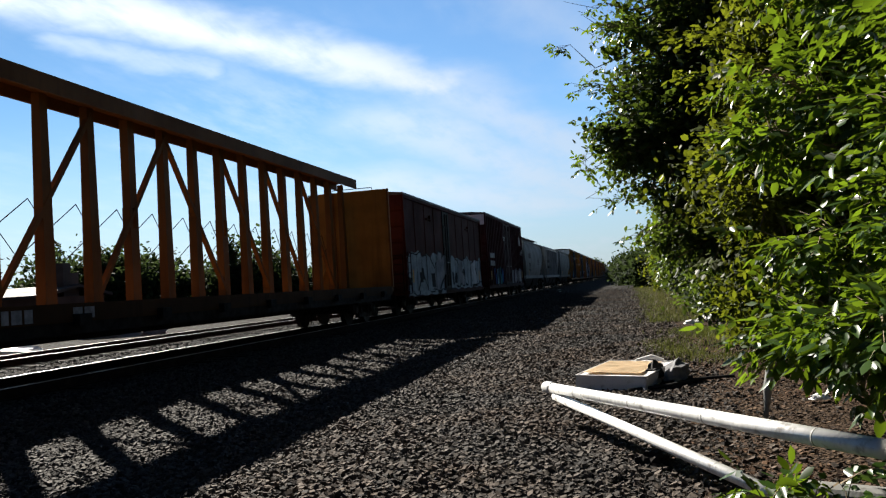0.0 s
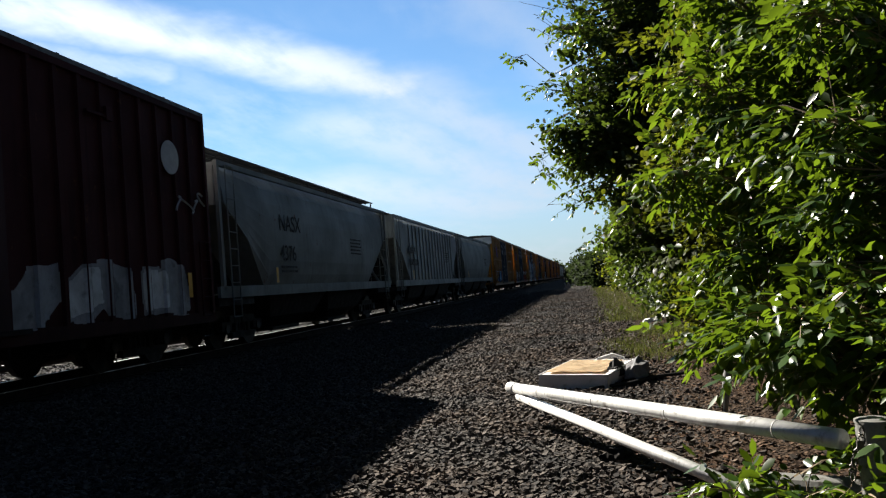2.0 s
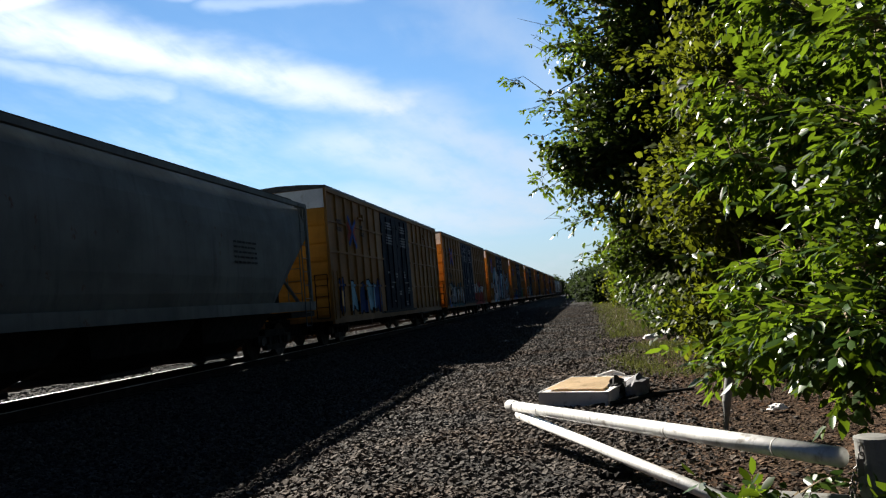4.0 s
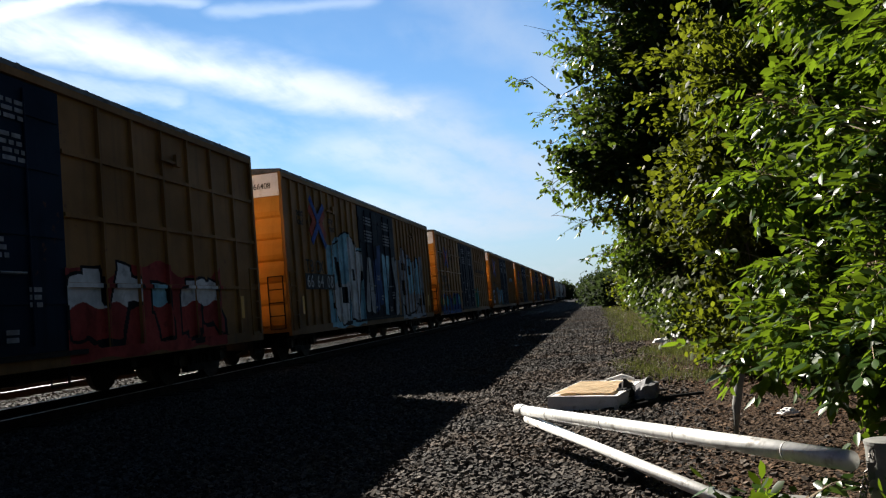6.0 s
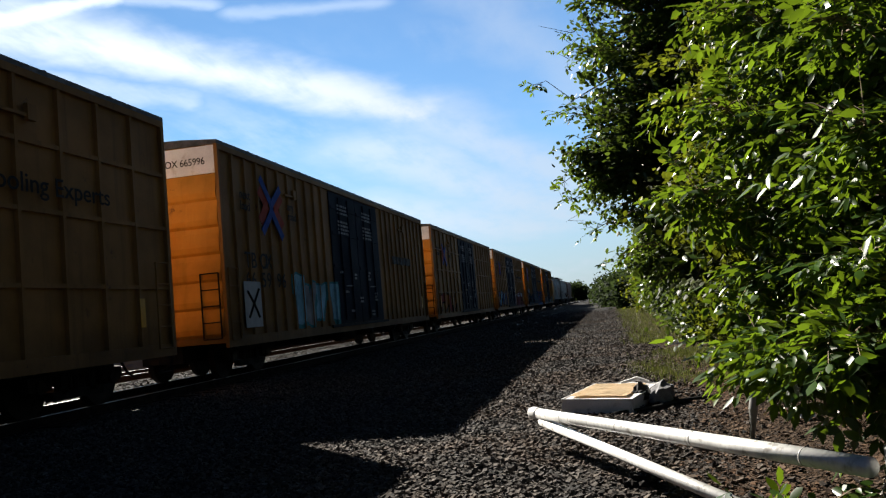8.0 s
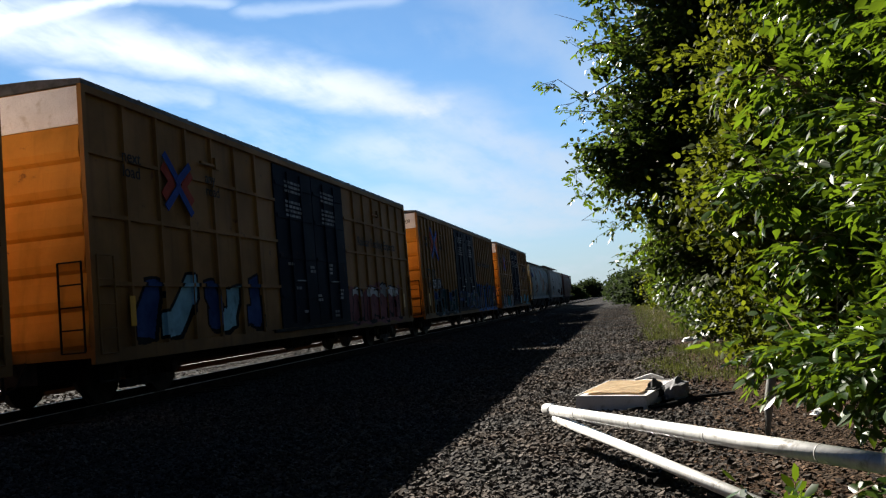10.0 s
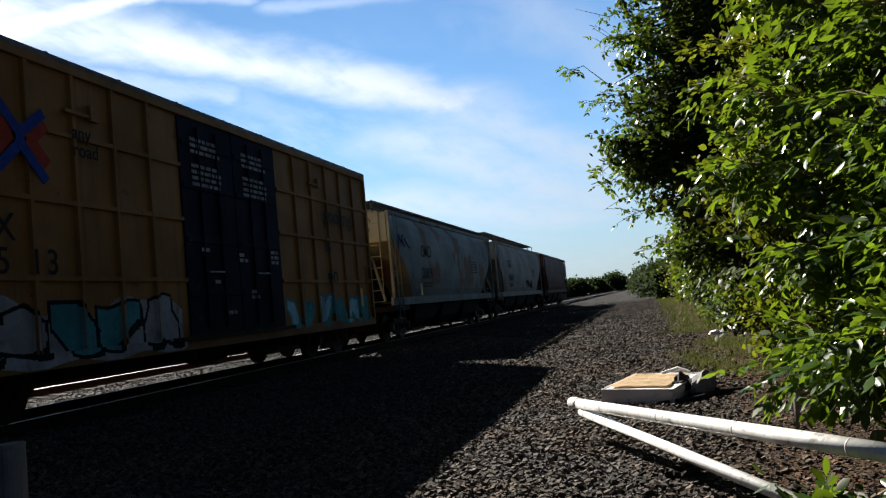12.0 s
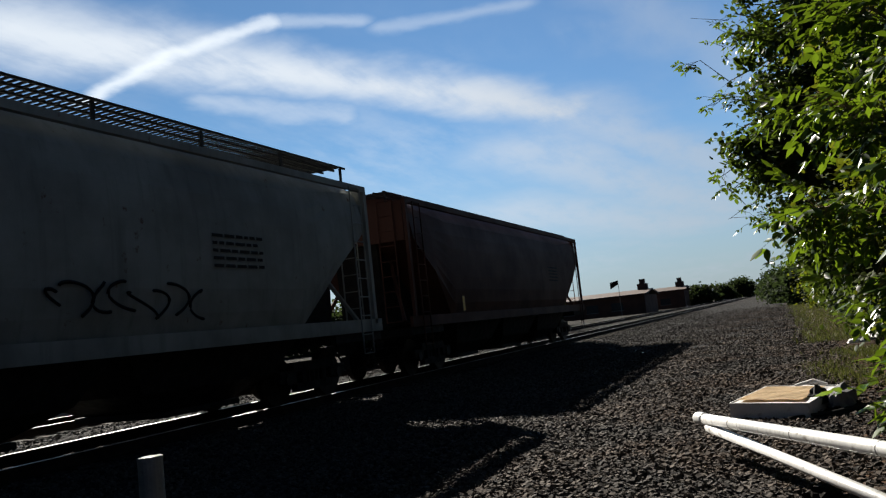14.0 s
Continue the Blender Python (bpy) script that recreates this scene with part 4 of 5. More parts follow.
def tag_paint(name, color):
    return plain(name, color, 0.7, vary=0.35, scale=1.6, grain=9.0, dirt=tuple(c * 0.4 for c in color), relief=0.1, spec=0.05)


P_WHITE, P_ICE, P_TEAL, P_NAVY, P_INK = (tag_paint(n + "_spray", c) for n, c in (("white", WHITE), ("ice_blue", ICE), ("teal", TEAL), ("navy", NAVY), ("black", INK)))
P_RED, P_GREY, P_GREEN, P_ORANGE = (tag_paint(n + "_spray", c) for n, c in (("red", RED), ("grey", GREY), ("green", GREEN), ("orange", ORANGE)))
P_DEEP, P_DULL = tag_paint("deep_teal_spray", (0.012, 0.055, 0.065)), tag_paint("dull_lilac_spray", (0.10, 0.14, 0.19))
P_CHALK = tag_paint("chalky_grey_spray", (0.33, 0.39, 0.42))
P_BLUE, P_PINK = tag_paint("blue_spray", (0.03, 0.11, 0.33)), tag_paint("faded_pink_spray", (0.17, 0.06, 0.07))


def row(y0, y1, z0, z1, n, thick, fills, line, seed, **more):
    return dict(y0=y0, y1=y1, z0=z0, z1=z1, n=n, thick=thick, fills=fills, line=line, seed=seed, **more)


SLOGAN = "Railcar Pooling Experts"
wagons = []
wagons.append(centerbeam(4.6, 27.1))
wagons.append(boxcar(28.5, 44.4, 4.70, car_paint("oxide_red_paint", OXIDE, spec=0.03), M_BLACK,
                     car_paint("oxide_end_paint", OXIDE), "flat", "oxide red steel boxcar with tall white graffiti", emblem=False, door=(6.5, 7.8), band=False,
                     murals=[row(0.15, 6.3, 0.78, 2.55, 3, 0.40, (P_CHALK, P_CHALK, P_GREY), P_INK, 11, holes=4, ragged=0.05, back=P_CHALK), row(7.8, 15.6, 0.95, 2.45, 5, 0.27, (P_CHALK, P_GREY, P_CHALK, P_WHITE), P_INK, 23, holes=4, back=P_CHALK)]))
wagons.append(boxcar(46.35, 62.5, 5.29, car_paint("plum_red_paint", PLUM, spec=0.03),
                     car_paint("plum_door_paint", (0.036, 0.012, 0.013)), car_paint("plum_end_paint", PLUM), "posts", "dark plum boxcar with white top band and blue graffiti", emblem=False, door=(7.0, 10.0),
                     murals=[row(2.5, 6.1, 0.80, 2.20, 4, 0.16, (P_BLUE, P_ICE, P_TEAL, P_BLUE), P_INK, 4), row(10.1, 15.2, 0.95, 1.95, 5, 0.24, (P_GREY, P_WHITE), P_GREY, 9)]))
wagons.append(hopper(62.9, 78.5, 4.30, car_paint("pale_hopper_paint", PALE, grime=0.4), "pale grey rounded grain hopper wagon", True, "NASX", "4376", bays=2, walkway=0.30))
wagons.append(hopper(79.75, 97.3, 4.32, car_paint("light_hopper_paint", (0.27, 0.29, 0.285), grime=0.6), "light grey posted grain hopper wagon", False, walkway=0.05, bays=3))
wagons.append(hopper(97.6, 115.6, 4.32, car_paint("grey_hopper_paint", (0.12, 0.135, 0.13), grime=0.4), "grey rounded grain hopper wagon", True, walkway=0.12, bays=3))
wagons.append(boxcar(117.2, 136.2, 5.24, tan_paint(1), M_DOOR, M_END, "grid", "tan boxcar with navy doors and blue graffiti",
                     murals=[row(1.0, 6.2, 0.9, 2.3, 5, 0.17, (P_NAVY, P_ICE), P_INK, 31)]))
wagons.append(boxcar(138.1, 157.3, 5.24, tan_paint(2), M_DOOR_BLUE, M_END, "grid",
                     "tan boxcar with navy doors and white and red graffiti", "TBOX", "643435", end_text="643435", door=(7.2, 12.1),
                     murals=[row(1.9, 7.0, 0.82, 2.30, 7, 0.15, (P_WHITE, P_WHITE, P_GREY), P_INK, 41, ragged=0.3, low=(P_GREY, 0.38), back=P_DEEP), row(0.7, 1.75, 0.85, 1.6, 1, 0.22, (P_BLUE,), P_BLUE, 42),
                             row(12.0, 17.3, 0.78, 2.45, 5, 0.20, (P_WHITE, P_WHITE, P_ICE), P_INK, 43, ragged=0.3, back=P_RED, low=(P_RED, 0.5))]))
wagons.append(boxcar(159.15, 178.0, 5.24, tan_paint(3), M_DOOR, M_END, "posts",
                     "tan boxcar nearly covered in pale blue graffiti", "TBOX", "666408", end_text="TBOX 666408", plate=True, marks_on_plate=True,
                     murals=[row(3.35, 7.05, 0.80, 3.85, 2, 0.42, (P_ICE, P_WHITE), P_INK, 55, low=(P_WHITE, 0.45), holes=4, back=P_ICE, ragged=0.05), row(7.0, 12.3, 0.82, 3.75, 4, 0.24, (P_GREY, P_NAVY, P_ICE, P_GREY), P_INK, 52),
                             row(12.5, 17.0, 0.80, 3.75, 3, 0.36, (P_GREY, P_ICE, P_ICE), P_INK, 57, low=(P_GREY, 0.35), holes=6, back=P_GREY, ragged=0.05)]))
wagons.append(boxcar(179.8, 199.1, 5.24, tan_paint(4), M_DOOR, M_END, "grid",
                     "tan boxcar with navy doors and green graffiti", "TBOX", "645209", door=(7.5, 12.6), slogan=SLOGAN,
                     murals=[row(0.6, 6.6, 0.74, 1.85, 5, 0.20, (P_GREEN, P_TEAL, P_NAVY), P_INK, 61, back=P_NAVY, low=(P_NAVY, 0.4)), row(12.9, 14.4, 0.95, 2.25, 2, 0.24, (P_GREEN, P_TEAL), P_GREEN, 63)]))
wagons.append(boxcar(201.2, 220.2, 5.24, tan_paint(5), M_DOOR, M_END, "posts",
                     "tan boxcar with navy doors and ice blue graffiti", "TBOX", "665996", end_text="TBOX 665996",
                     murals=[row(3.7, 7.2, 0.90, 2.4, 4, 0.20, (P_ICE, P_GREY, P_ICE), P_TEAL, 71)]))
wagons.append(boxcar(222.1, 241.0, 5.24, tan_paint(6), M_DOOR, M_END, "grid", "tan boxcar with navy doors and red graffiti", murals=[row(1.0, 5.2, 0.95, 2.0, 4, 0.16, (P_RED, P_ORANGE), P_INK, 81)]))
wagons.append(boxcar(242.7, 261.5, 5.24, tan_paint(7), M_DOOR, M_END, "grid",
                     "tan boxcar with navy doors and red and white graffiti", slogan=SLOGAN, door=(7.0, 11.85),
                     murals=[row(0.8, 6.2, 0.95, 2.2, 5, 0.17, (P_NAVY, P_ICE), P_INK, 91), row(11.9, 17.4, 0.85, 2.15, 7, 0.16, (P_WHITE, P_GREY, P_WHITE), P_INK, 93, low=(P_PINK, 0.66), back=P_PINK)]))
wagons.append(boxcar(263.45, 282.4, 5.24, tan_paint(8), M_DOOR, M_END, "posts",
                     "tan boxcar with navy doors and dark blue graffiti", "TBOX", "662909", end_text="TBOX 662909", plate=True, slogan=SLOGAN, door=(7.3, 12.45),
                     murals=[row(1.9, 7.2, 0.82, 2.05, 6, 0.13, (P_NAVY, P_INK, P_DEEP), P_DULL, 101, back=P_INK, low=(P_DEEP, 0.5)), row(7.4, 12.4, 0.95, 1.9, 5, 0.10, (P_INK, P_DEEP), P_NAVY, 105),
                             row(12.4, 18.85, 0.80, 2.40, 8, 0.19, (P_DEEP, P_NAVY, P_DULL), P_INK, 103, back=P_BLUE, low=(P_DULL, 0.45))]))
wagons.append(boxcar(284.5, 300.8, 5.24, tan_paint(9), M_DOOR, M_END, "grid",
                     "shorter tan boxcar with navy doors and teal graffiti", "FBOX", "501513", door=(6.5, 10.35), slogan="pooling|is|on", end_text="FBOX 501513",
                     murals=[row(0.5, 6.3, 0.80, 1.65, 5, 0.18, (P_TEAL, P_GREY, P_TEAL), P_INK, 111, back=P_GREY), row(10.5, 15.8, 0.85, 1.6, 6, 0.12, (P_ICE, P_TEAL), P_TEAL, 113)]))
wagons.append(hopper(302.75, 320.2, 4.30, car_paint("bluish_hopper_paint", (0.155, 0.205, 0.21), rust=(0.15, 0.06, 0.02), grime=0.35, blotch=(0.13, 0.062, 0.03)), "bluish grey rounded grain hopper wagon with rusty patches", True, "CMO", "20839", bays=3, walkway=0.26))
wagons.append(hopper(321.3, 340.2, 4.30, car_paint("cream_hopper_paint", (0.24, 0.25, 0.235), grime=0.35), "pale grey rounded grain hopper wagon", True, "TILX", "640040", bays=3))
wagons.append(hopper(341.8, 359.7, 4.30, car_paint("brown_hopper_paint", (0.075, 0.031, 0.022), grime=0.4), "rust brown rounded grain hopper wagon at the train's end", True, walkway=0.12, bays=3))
scribble(wagons[16][0], HALF + 0.0, 10.2, 13.0, 1.65, 2.2, 4)
scribble(wagons[15][0], HALF + 0.0, 0.9, 1.9, 3.0, 3.5, 6, M_BLUE)
scribble(wagons[2][0], HALF + 0.0, 14.6, 15.6, 2.9, 3.3, 8, M_WHITE)
painted = wagons[10][0]
part("pale_painted_panel", boxes((HALF - 0.004, HALF + 0.004, 0.85, 1.72, 1.08, 2.12)), M_WHITE, painted, "pale sprayed square with a dark cross")
for stroke in (((1.0, 1.9), (1.55, 1.3)), ((1.02, 1.3), (1.6, 1.95))):
    part("cross_stroke", tubes(([(HALF + 0.006, *stroke[0]), (HALF + 0.006, 1.3, 1.62), (HALF + 0.006, *stroke[1])], 0.035), sides=4), M_BLACK, painted)
bars(wagons[4][0], HALF + 0.012, 2.5, 3.9, 3.0, 1, M_BLACK, 0.5, 0.30, 2)
bars(wagons[4][0], HALF + 0.012, 2.5, 4.5, 2.42, 1, M_BLACK, 0.5, 0.28, 5)
for k, z in ((3, 2.86), (4, 2.38)):
    bars(wagons[2][0], HALF - 0.002, 0.92, 2.5, z, 1, M_WHITE, 0.5, 0.30, k)
bars(wagons[2][0], HALF - 0.002, 6.4, 7.4, 4.05, 2, M_WHITE, 0.16, 0.08, 9)
part("white_oval", tubes(([(HALF - 0.006, 14.62, 4.05), (HALF + 0.0, 14.62, 4.05)], 0.34), sides=20), M_WHITE, wagons[2][0], "faded white painted disc")
bars(wagons[10][0], HALF + 0.0, 13.6, 16.4, 3.3, 1, M_BLACK, 0.5, 0.3, 8)


# ---- pipe gate by the path ----
def build_gate():
    """A swing gate of white steel pipe: arm, brace and hinge post, with a chain at the post."""
    hinge = Vector((1.20, 4.22, 0.0))
    gate = thing("pipe_gate", "white painted steel pipe swing gate standing open", "gate", Matrix.Translation(hinge))
    def loc(x, y, z):
        return Vector((x, y, z)) - hinge
    tip, top_end, low_end = loc(-0.88, 8.28, 0.375), loc(1.14, 4.24, 0.57), loc(1.13, 4.30, 0.10)
    arm = part("arm", tubes((([tip + (top_end - tip) * k for k in (0, 0.25, 0.5, 0.75, 1)]), 0.051), sides=20), M_PIPE, gate, smooth=True)
    d = (top_end - tip).normalized()
    part("end_collar", tubes(([tip - d * 0.05, tip - d * 0.02, tip + d * 0.12, tip + d * 0.15], [0.054, 0.060, 0.060, 0.054]), sides=20), M_PIPE, arm, smooth=True)
    for k in (0.17, 0.42, 0.66, 0.9):
        p = tip + (top_end - tip) * k
        part("weld_band", tubes(([p - d * 0.006, p + d * 0.006], 0.0522), sides=20), M_PIPE_GREY, arm, smooth=True)
    part("brace", tubes(([tip + d * 0.2 + Vector((0, 0, -0.075)), low_end], 0.043), sides=18), M_PIPE, gate, smooth=True)
    bm = tubes(([(0.09, 0.0, -0.3), (0.09, 0.0, 0.655)], 0.085), sides=24)
    part("hinge_post", bm, M_PIPE_GREY, gate, "weathered grey steel hinge post", smooth=False)
    part("post_cap", tubes(([(0.09, 0, 0.65), (0.09, 0, 0.665), (0.09, 0, 0.672)], [0.088, 0.088, 0.06]), sides=24), M_PIPE_GREY, gate)
    for i in range(7):
        a = i * 0.55
        c = Vector((-0.02 + 0.03 * math.cos(a), -0.075, 0.62 - i * 0.035))
        ring = [c + Vector((0.014 * math.cos(q), 0.0 if i % 2 else 0.014 * math.cos(q), 0.026 * math.sin(q))) for q in [k * math.tau / 8 for k in range(9)]]
        part("chain_link", tubes((ring, 0.005), sides=5), M_CHAIN, gate)
    part("latch_plate", boxes((-0.02, 0.01, -0.085, -0.07, 0.50, 0.58)), M_CHAIN, gate)


def post_thing(name, label, x, y, h, r, lean=(0, 0), material=None):
    ob = thing(name, label, "post", pose(x, y, 0))
    dx, dy = lean
    part("shaft", tubes(([(0, 0, -0.25), (dx * 0.5, dy * 0.5, h * 0.5), (dx, dy, h)], r), sides=20), material or M_PIPE_GREY, ob)
    part("rim", tubes(([(dx, dy, h - 0.01), (dx * 1.01, dy * 1.01, h + 0.008)], [r * 1.05, r * 1.0]), sides=20), material or M_PIPE_GREY, ob)
    return ob


def build_mattress():
    """A small discarded mattress lying askew, its cover torn at one corner."""
    w, l, h = 0.92, 1.75, 0.19
    ob = thing("mattress", "discarded white mattress with a cream top", "mattress", pose(-0.76, 10.62, 0.01, 0, 1.5, -14))
    bm = box(bmesh.new(), 0, w, 0, l, 0, h)
    bmesh.ops.subdivide_edges(bm, edges=bm.edges[:], cuts=6, use_grid_fill=True)
    for v in bm.verts:
        v.co.z += 0.02 * noise.noise((v.co.x * 3, v.co.y * 3, 1)) * (1 if v.co.z > 0.05 else 0)
        v.co.x += 0.012 * noise.noise((v.co.z * 8, v.co.y * 3, 4))
    part("core", bm, M_MATT_SIDE, ob, smooth=False)
    bm = bmesh.new()
    n, m_ = 10, 16
    grid = [[bm.verts.new((0.05 + (w - 0.16) * i / n + 0.012 * noise.noise((i, j, 0.5)), 0.18 + (l - 0.42) * j / m_ + 0.02 * noise.noise((i, j, 3.5)),
                           h + 0.026 + 0.012 * noise.noise((i * 0.5, j * 0.5, 9)))) for j in range(m_ + 1)] for i in range(n + 1)]
    for i in range(n):
        for j in range(m_):
            bm.faces.new((grid[i][j], grid[i + 1][j], grid[i + 1][j + 1], grid[i][j + 1]))
    bmesh.ops.solidify(bm, geom=bm.faces[:], thickness=0.012)
    part("top_cloth", bm, M_MATT_TOP, ob, "cream coloured stained top cloth")
    for z in (0.02, h):
        part("piping", tubes(([(0, 0, z), (w, 0, z), (w, l, z), (0, l, z), (0, 0, z)], 0.012), sides=6), M_MATT_SIDE, ob)
    part("tuft", tubes(([(0.4, 1.62, h + 0.02), (0.62, 1.70, h + 0.07), (0.8, 1.66, h + 0.03)], [0.02, 0.035, 0.02]), sides=7), M_MATT_SIDE, ob)


def crumple(name, label, category, x, y, z, sx, sy, sz, material, seed, rz=0.0):
    bm = bmesh.new()
    bmesh.ops.create_icosphere(bm, subdivisions=3, radius=1.0)
    for v in bm.verts:
        k = 1 + 0.45 * noise.noise(v.co * 2.2 + Vector((seed, 0, 0))) + 0.2 * noise.noise(v.co * 5 + Vector((0, seed, 0)))
        v.co = Vector((v.co.x * sx * k, v.co.y * sy * k, max(-0.15, v.co.z * k) * sz))
    ob = part(name, bm, material)
    ob.matrix_basis = pose(x, y, z, 0, 0, rz)
    return tagged(ob, label, category)


build_gate()
build_mattress()
crumple("crumpled_cloth", "crumpled grey cloth beside the mattress", "cloth", 0.55, 11.35, 0.07, 0.15, 0.45, 0.17, M_RAG, 2.0, -14)
crumple("crumpled_cloth", "dark rag wedged beside the mattress", "cloth", 0.27, 11.25, 0.10, 0.10, 0.35, 0.17, M_RAG_DARK, 5.0, -14)
part_hose = part("black_hose", tubes(([(-0.1, 10.3, 0.03), (0.4, 10.65, 0.03), (0.85, 11.2, 0.03), (1.3, 11.4, 0.03)], 0.022), sides=8), M_RAG_DARK)
tagged(part_hose, "thin black hose lying on the stones", "hose")
crumple("plastic_scrap", "white plastic scrap on the ground", "litter", 1.62, 22.3, 0.06, 0.22, 0.12, 0.10, M_PAPER, 8.0)
crumple("plastic_scrap", "small white plastic scrap by the bushes", "litter", 1.9, 9.2, 0.04, 0.10, 0.06, 0.05, M_PAPER, 9.0)
# near-black lump stands for a stone together with its cast shadow
crumple("stone_with_shadow", "lump of stone on the path, coloured dark for its shadow", "stone", 0.10, 6.45, 0.02, 0.12, 0.10, 0.09, M_STEEL, 11.0)
post_thing("leaning_post", "leaning weathered pale pipe post behind the gate", 1.13, 8.0, 0.64, 0.042, (0.15, 0.05))
post_thing("bollard", "pale painted steel pipe bollard in the shade", -4.17, 4.41, 0.85, 0.085, (0, 0), M_PIPE_GREY)
post_thing("fence_post", "grey wooden fence post in the shrubs", 2.0, 5.4, 1.05, 0.06)
fallen = part("fallen_pipe", tubes(([(0.95, 5.25, 0.09), (2.6, 4.35, 0.12)], 0.085), sides=16), M_PIPE_GREY)
tagged(fallen, "old grey pipe lying on the ground behind the gate", "pipe")


# ---- plants ----
def leaf_mesh(name, base, along, side, size, wide, material, parent=None, fold=0.25):
    """Many small leaves: each an oval of six corners folded along the midrib, its tip bent down."""
    n = len(base)
    up = np.cross(along, side)
    w, lift = (size * wide)[:, None], (size * fold * wide)[:, None]
    def rim(k, broad, sg):
        return base + along * (size * k)[:, None] + side * (w * broad * sg) + up * (lift * broad)
    tip = base + along * size[:, None] - np.array((0, 0, 0.10)) * size[:, None]
    v = np.stack([base, rim(0.26, 0.86, 1), rim(0.62, 0.92, 1), tip, rim(0.62, 0.92, -1), rim(0.26, 0.86, -1)], 1).reshape(-1, 3)
    k = 6 * np.arange(n)[:, None]
    f = np.concatenate([k + np.array([t]) for t in ((0, 2, 1), (0, 3, 2), (0, 4, 3), (0, 5, 4))], 0)
    me = bpy.data.meshes.new(name)
    me.vertices.add(len(v))
    me.vertices.foreach_set("co", v.astype(np.float32).ravel())
    me.loops.add(len(f) * 3)
    me.loops.foreach_set("vertex_index", f.astype(np.int32).ravel())
    me.polygons.add(len(f))
    me.polygons.foreach_set("loop_start", np.arange(0, len(f) * 3, 3, dtype=np.int32))
    me.polygons.foreach_set("use_smooth", np.ones(len(f), dtype=bool))
    me.update(calc_edges=True)
    me.validate()
    ob = new(name, me)
    me.materials.append(material)
    if parent:
        ob.parent = parent
    return ob


def bent(rng, p, q, n, wob):
    p, q = np.array(p, float), np.array(q, float)
    pts = [p + (q - p) * i / n for i in range(n + 1)]
    return [tuple(c + (rng.normal(size=3) * wob if 0 < i < n else 0)) for i, c in enumerate(pts)]


def tree(name, label, base, blobs, clumps, per, leaf, material, seed, spread=0.30, trunk_r=0.16, category="tree", twigs=True):
    """Trunk, limbs and twigs, and leaves in clumps that fill the blobs (x, y, z, r) unevenly."""
    rng = np.random.default_rng(seed)
    base = np.array(base, float)
    ob = thing(name, label, category, Matrix.Translation(base))
    B = np.array(blobs, float)
    B[:, :3] -= base
    # each blob breaks up into lobes with dark gaps between them
    lobe_of = np.repeat(np.arange(len(B)), 17)
    ld = rng.normal(size=(len(lobe_of), 3))
    ld /= np.linalg.norm(ld, axis=1)[:, None]
    lobes = B[lobe_of, :3] + ld * (B[lobe_of, 3] * (0.35 + 0.42 * rng.random(len(lobe_of))))[:, None]
    lobe_r = B[lobe_of, 3] * (0.20 + 0.22 * rng.random(len(lobe_of)))
    w = lobe_r ** 2
    on = rng.choice(len(lobes), clumps, p=w / w.sum())
    pick = lobe_of[on]
    d = rng.normal(size=(clumps, 3))
    d /= np.linalg.norm(d, axis=1)[:, None]
    c = lobes[on] + d * (lobe_r[on] * (0.55 + 0.5 * rng.random(clumps) ** 0.6))[:, None] * np.array((1.15, 1.15, 0.75))
    loose = rng.random(clumps) < 0.28
    c = np.where(loose[:, None], B[pick, :3] + d * (B[pick, 3] * (0.6 + 0.55 * rng.random(clumps)))[:, None], c)
    c[:, 2] = np.maximum(c[:, 2], 0.15 + 0.5 * rng.random(clumps))
    bm = bmesh.new()
    topz = B[:, 2].max()
    stem = bent(rng, (0, 0, -0.2), (rng.normal() * 0.3, rng.normal() * 0.3, topz), 6, 0.12)
    tube(bm, stem, [trunk_r * (1 - 0.8 * i / 6) for i in range(7)], 8)
    hubs = []
    for b in B:
        s = np.array(stem[min(5, max(1, int(6 * 0.7 * b[2] / max(topz, 0.1))))])
        tube(bm, bent(rng, s, b[:3], 4, 0.10 * b[3]), [trunk_r * 0.45, trunk_r * 0.36, trunk_r * 0.28, trunk_r * 0.2, trunk_r * 0.1], 6)
        hubs.append(b[:3])
    if twigs:
        for i in range(clumps):
            tube(bm, bent(rng, hubs[pick[i]] * 0.8 + c[i] * 0.2, c[i], 2, 0.08), [0.022, 0.014, 0.006], 3, caps=False)
    part("trunk", bm, M_BARK, ob)
    n = clumps * per
    k = np.repeat(np.arange(clumps), per)
    off = rng.normal(size=(n, 3)) * spread * (0.6 + 0.9 * rng.random(clumps))[k][:, None]
    off *= np.array((1.25, 1.25, 0.62))
    pos = c[k] + off
    pos[:, 2] = np.maximum(pos[:, 2], 0.03)
    # leaves of one spray hang much the same way
    aim = rng.normal(size=(clumps, 3)) * 0.8 + d * 0.7
    a = aim[k] + rng.normal(size=(n, 3)) * 0.55 + np.array((0, 0, -0.3))
    a /= np.linalg.norm(a, axis=1)[:, None]
    s = np.cross(a, np.array((0, 0, 1.0)) + (rng.normal(size=(clumps, 3)) * 0.35)[k] + rng.normal(size=(n, 3)) * 0.35)
    s /= np.linalg.norm(s, axis=1)[:, None] + 1e-9
    leaf_mesh("crown", pos, a, s, leaf * (0.6 + 0.8 * rng.random(n)), 0.30 + 0.08 * rng.random(n), material, ob)
    return ob


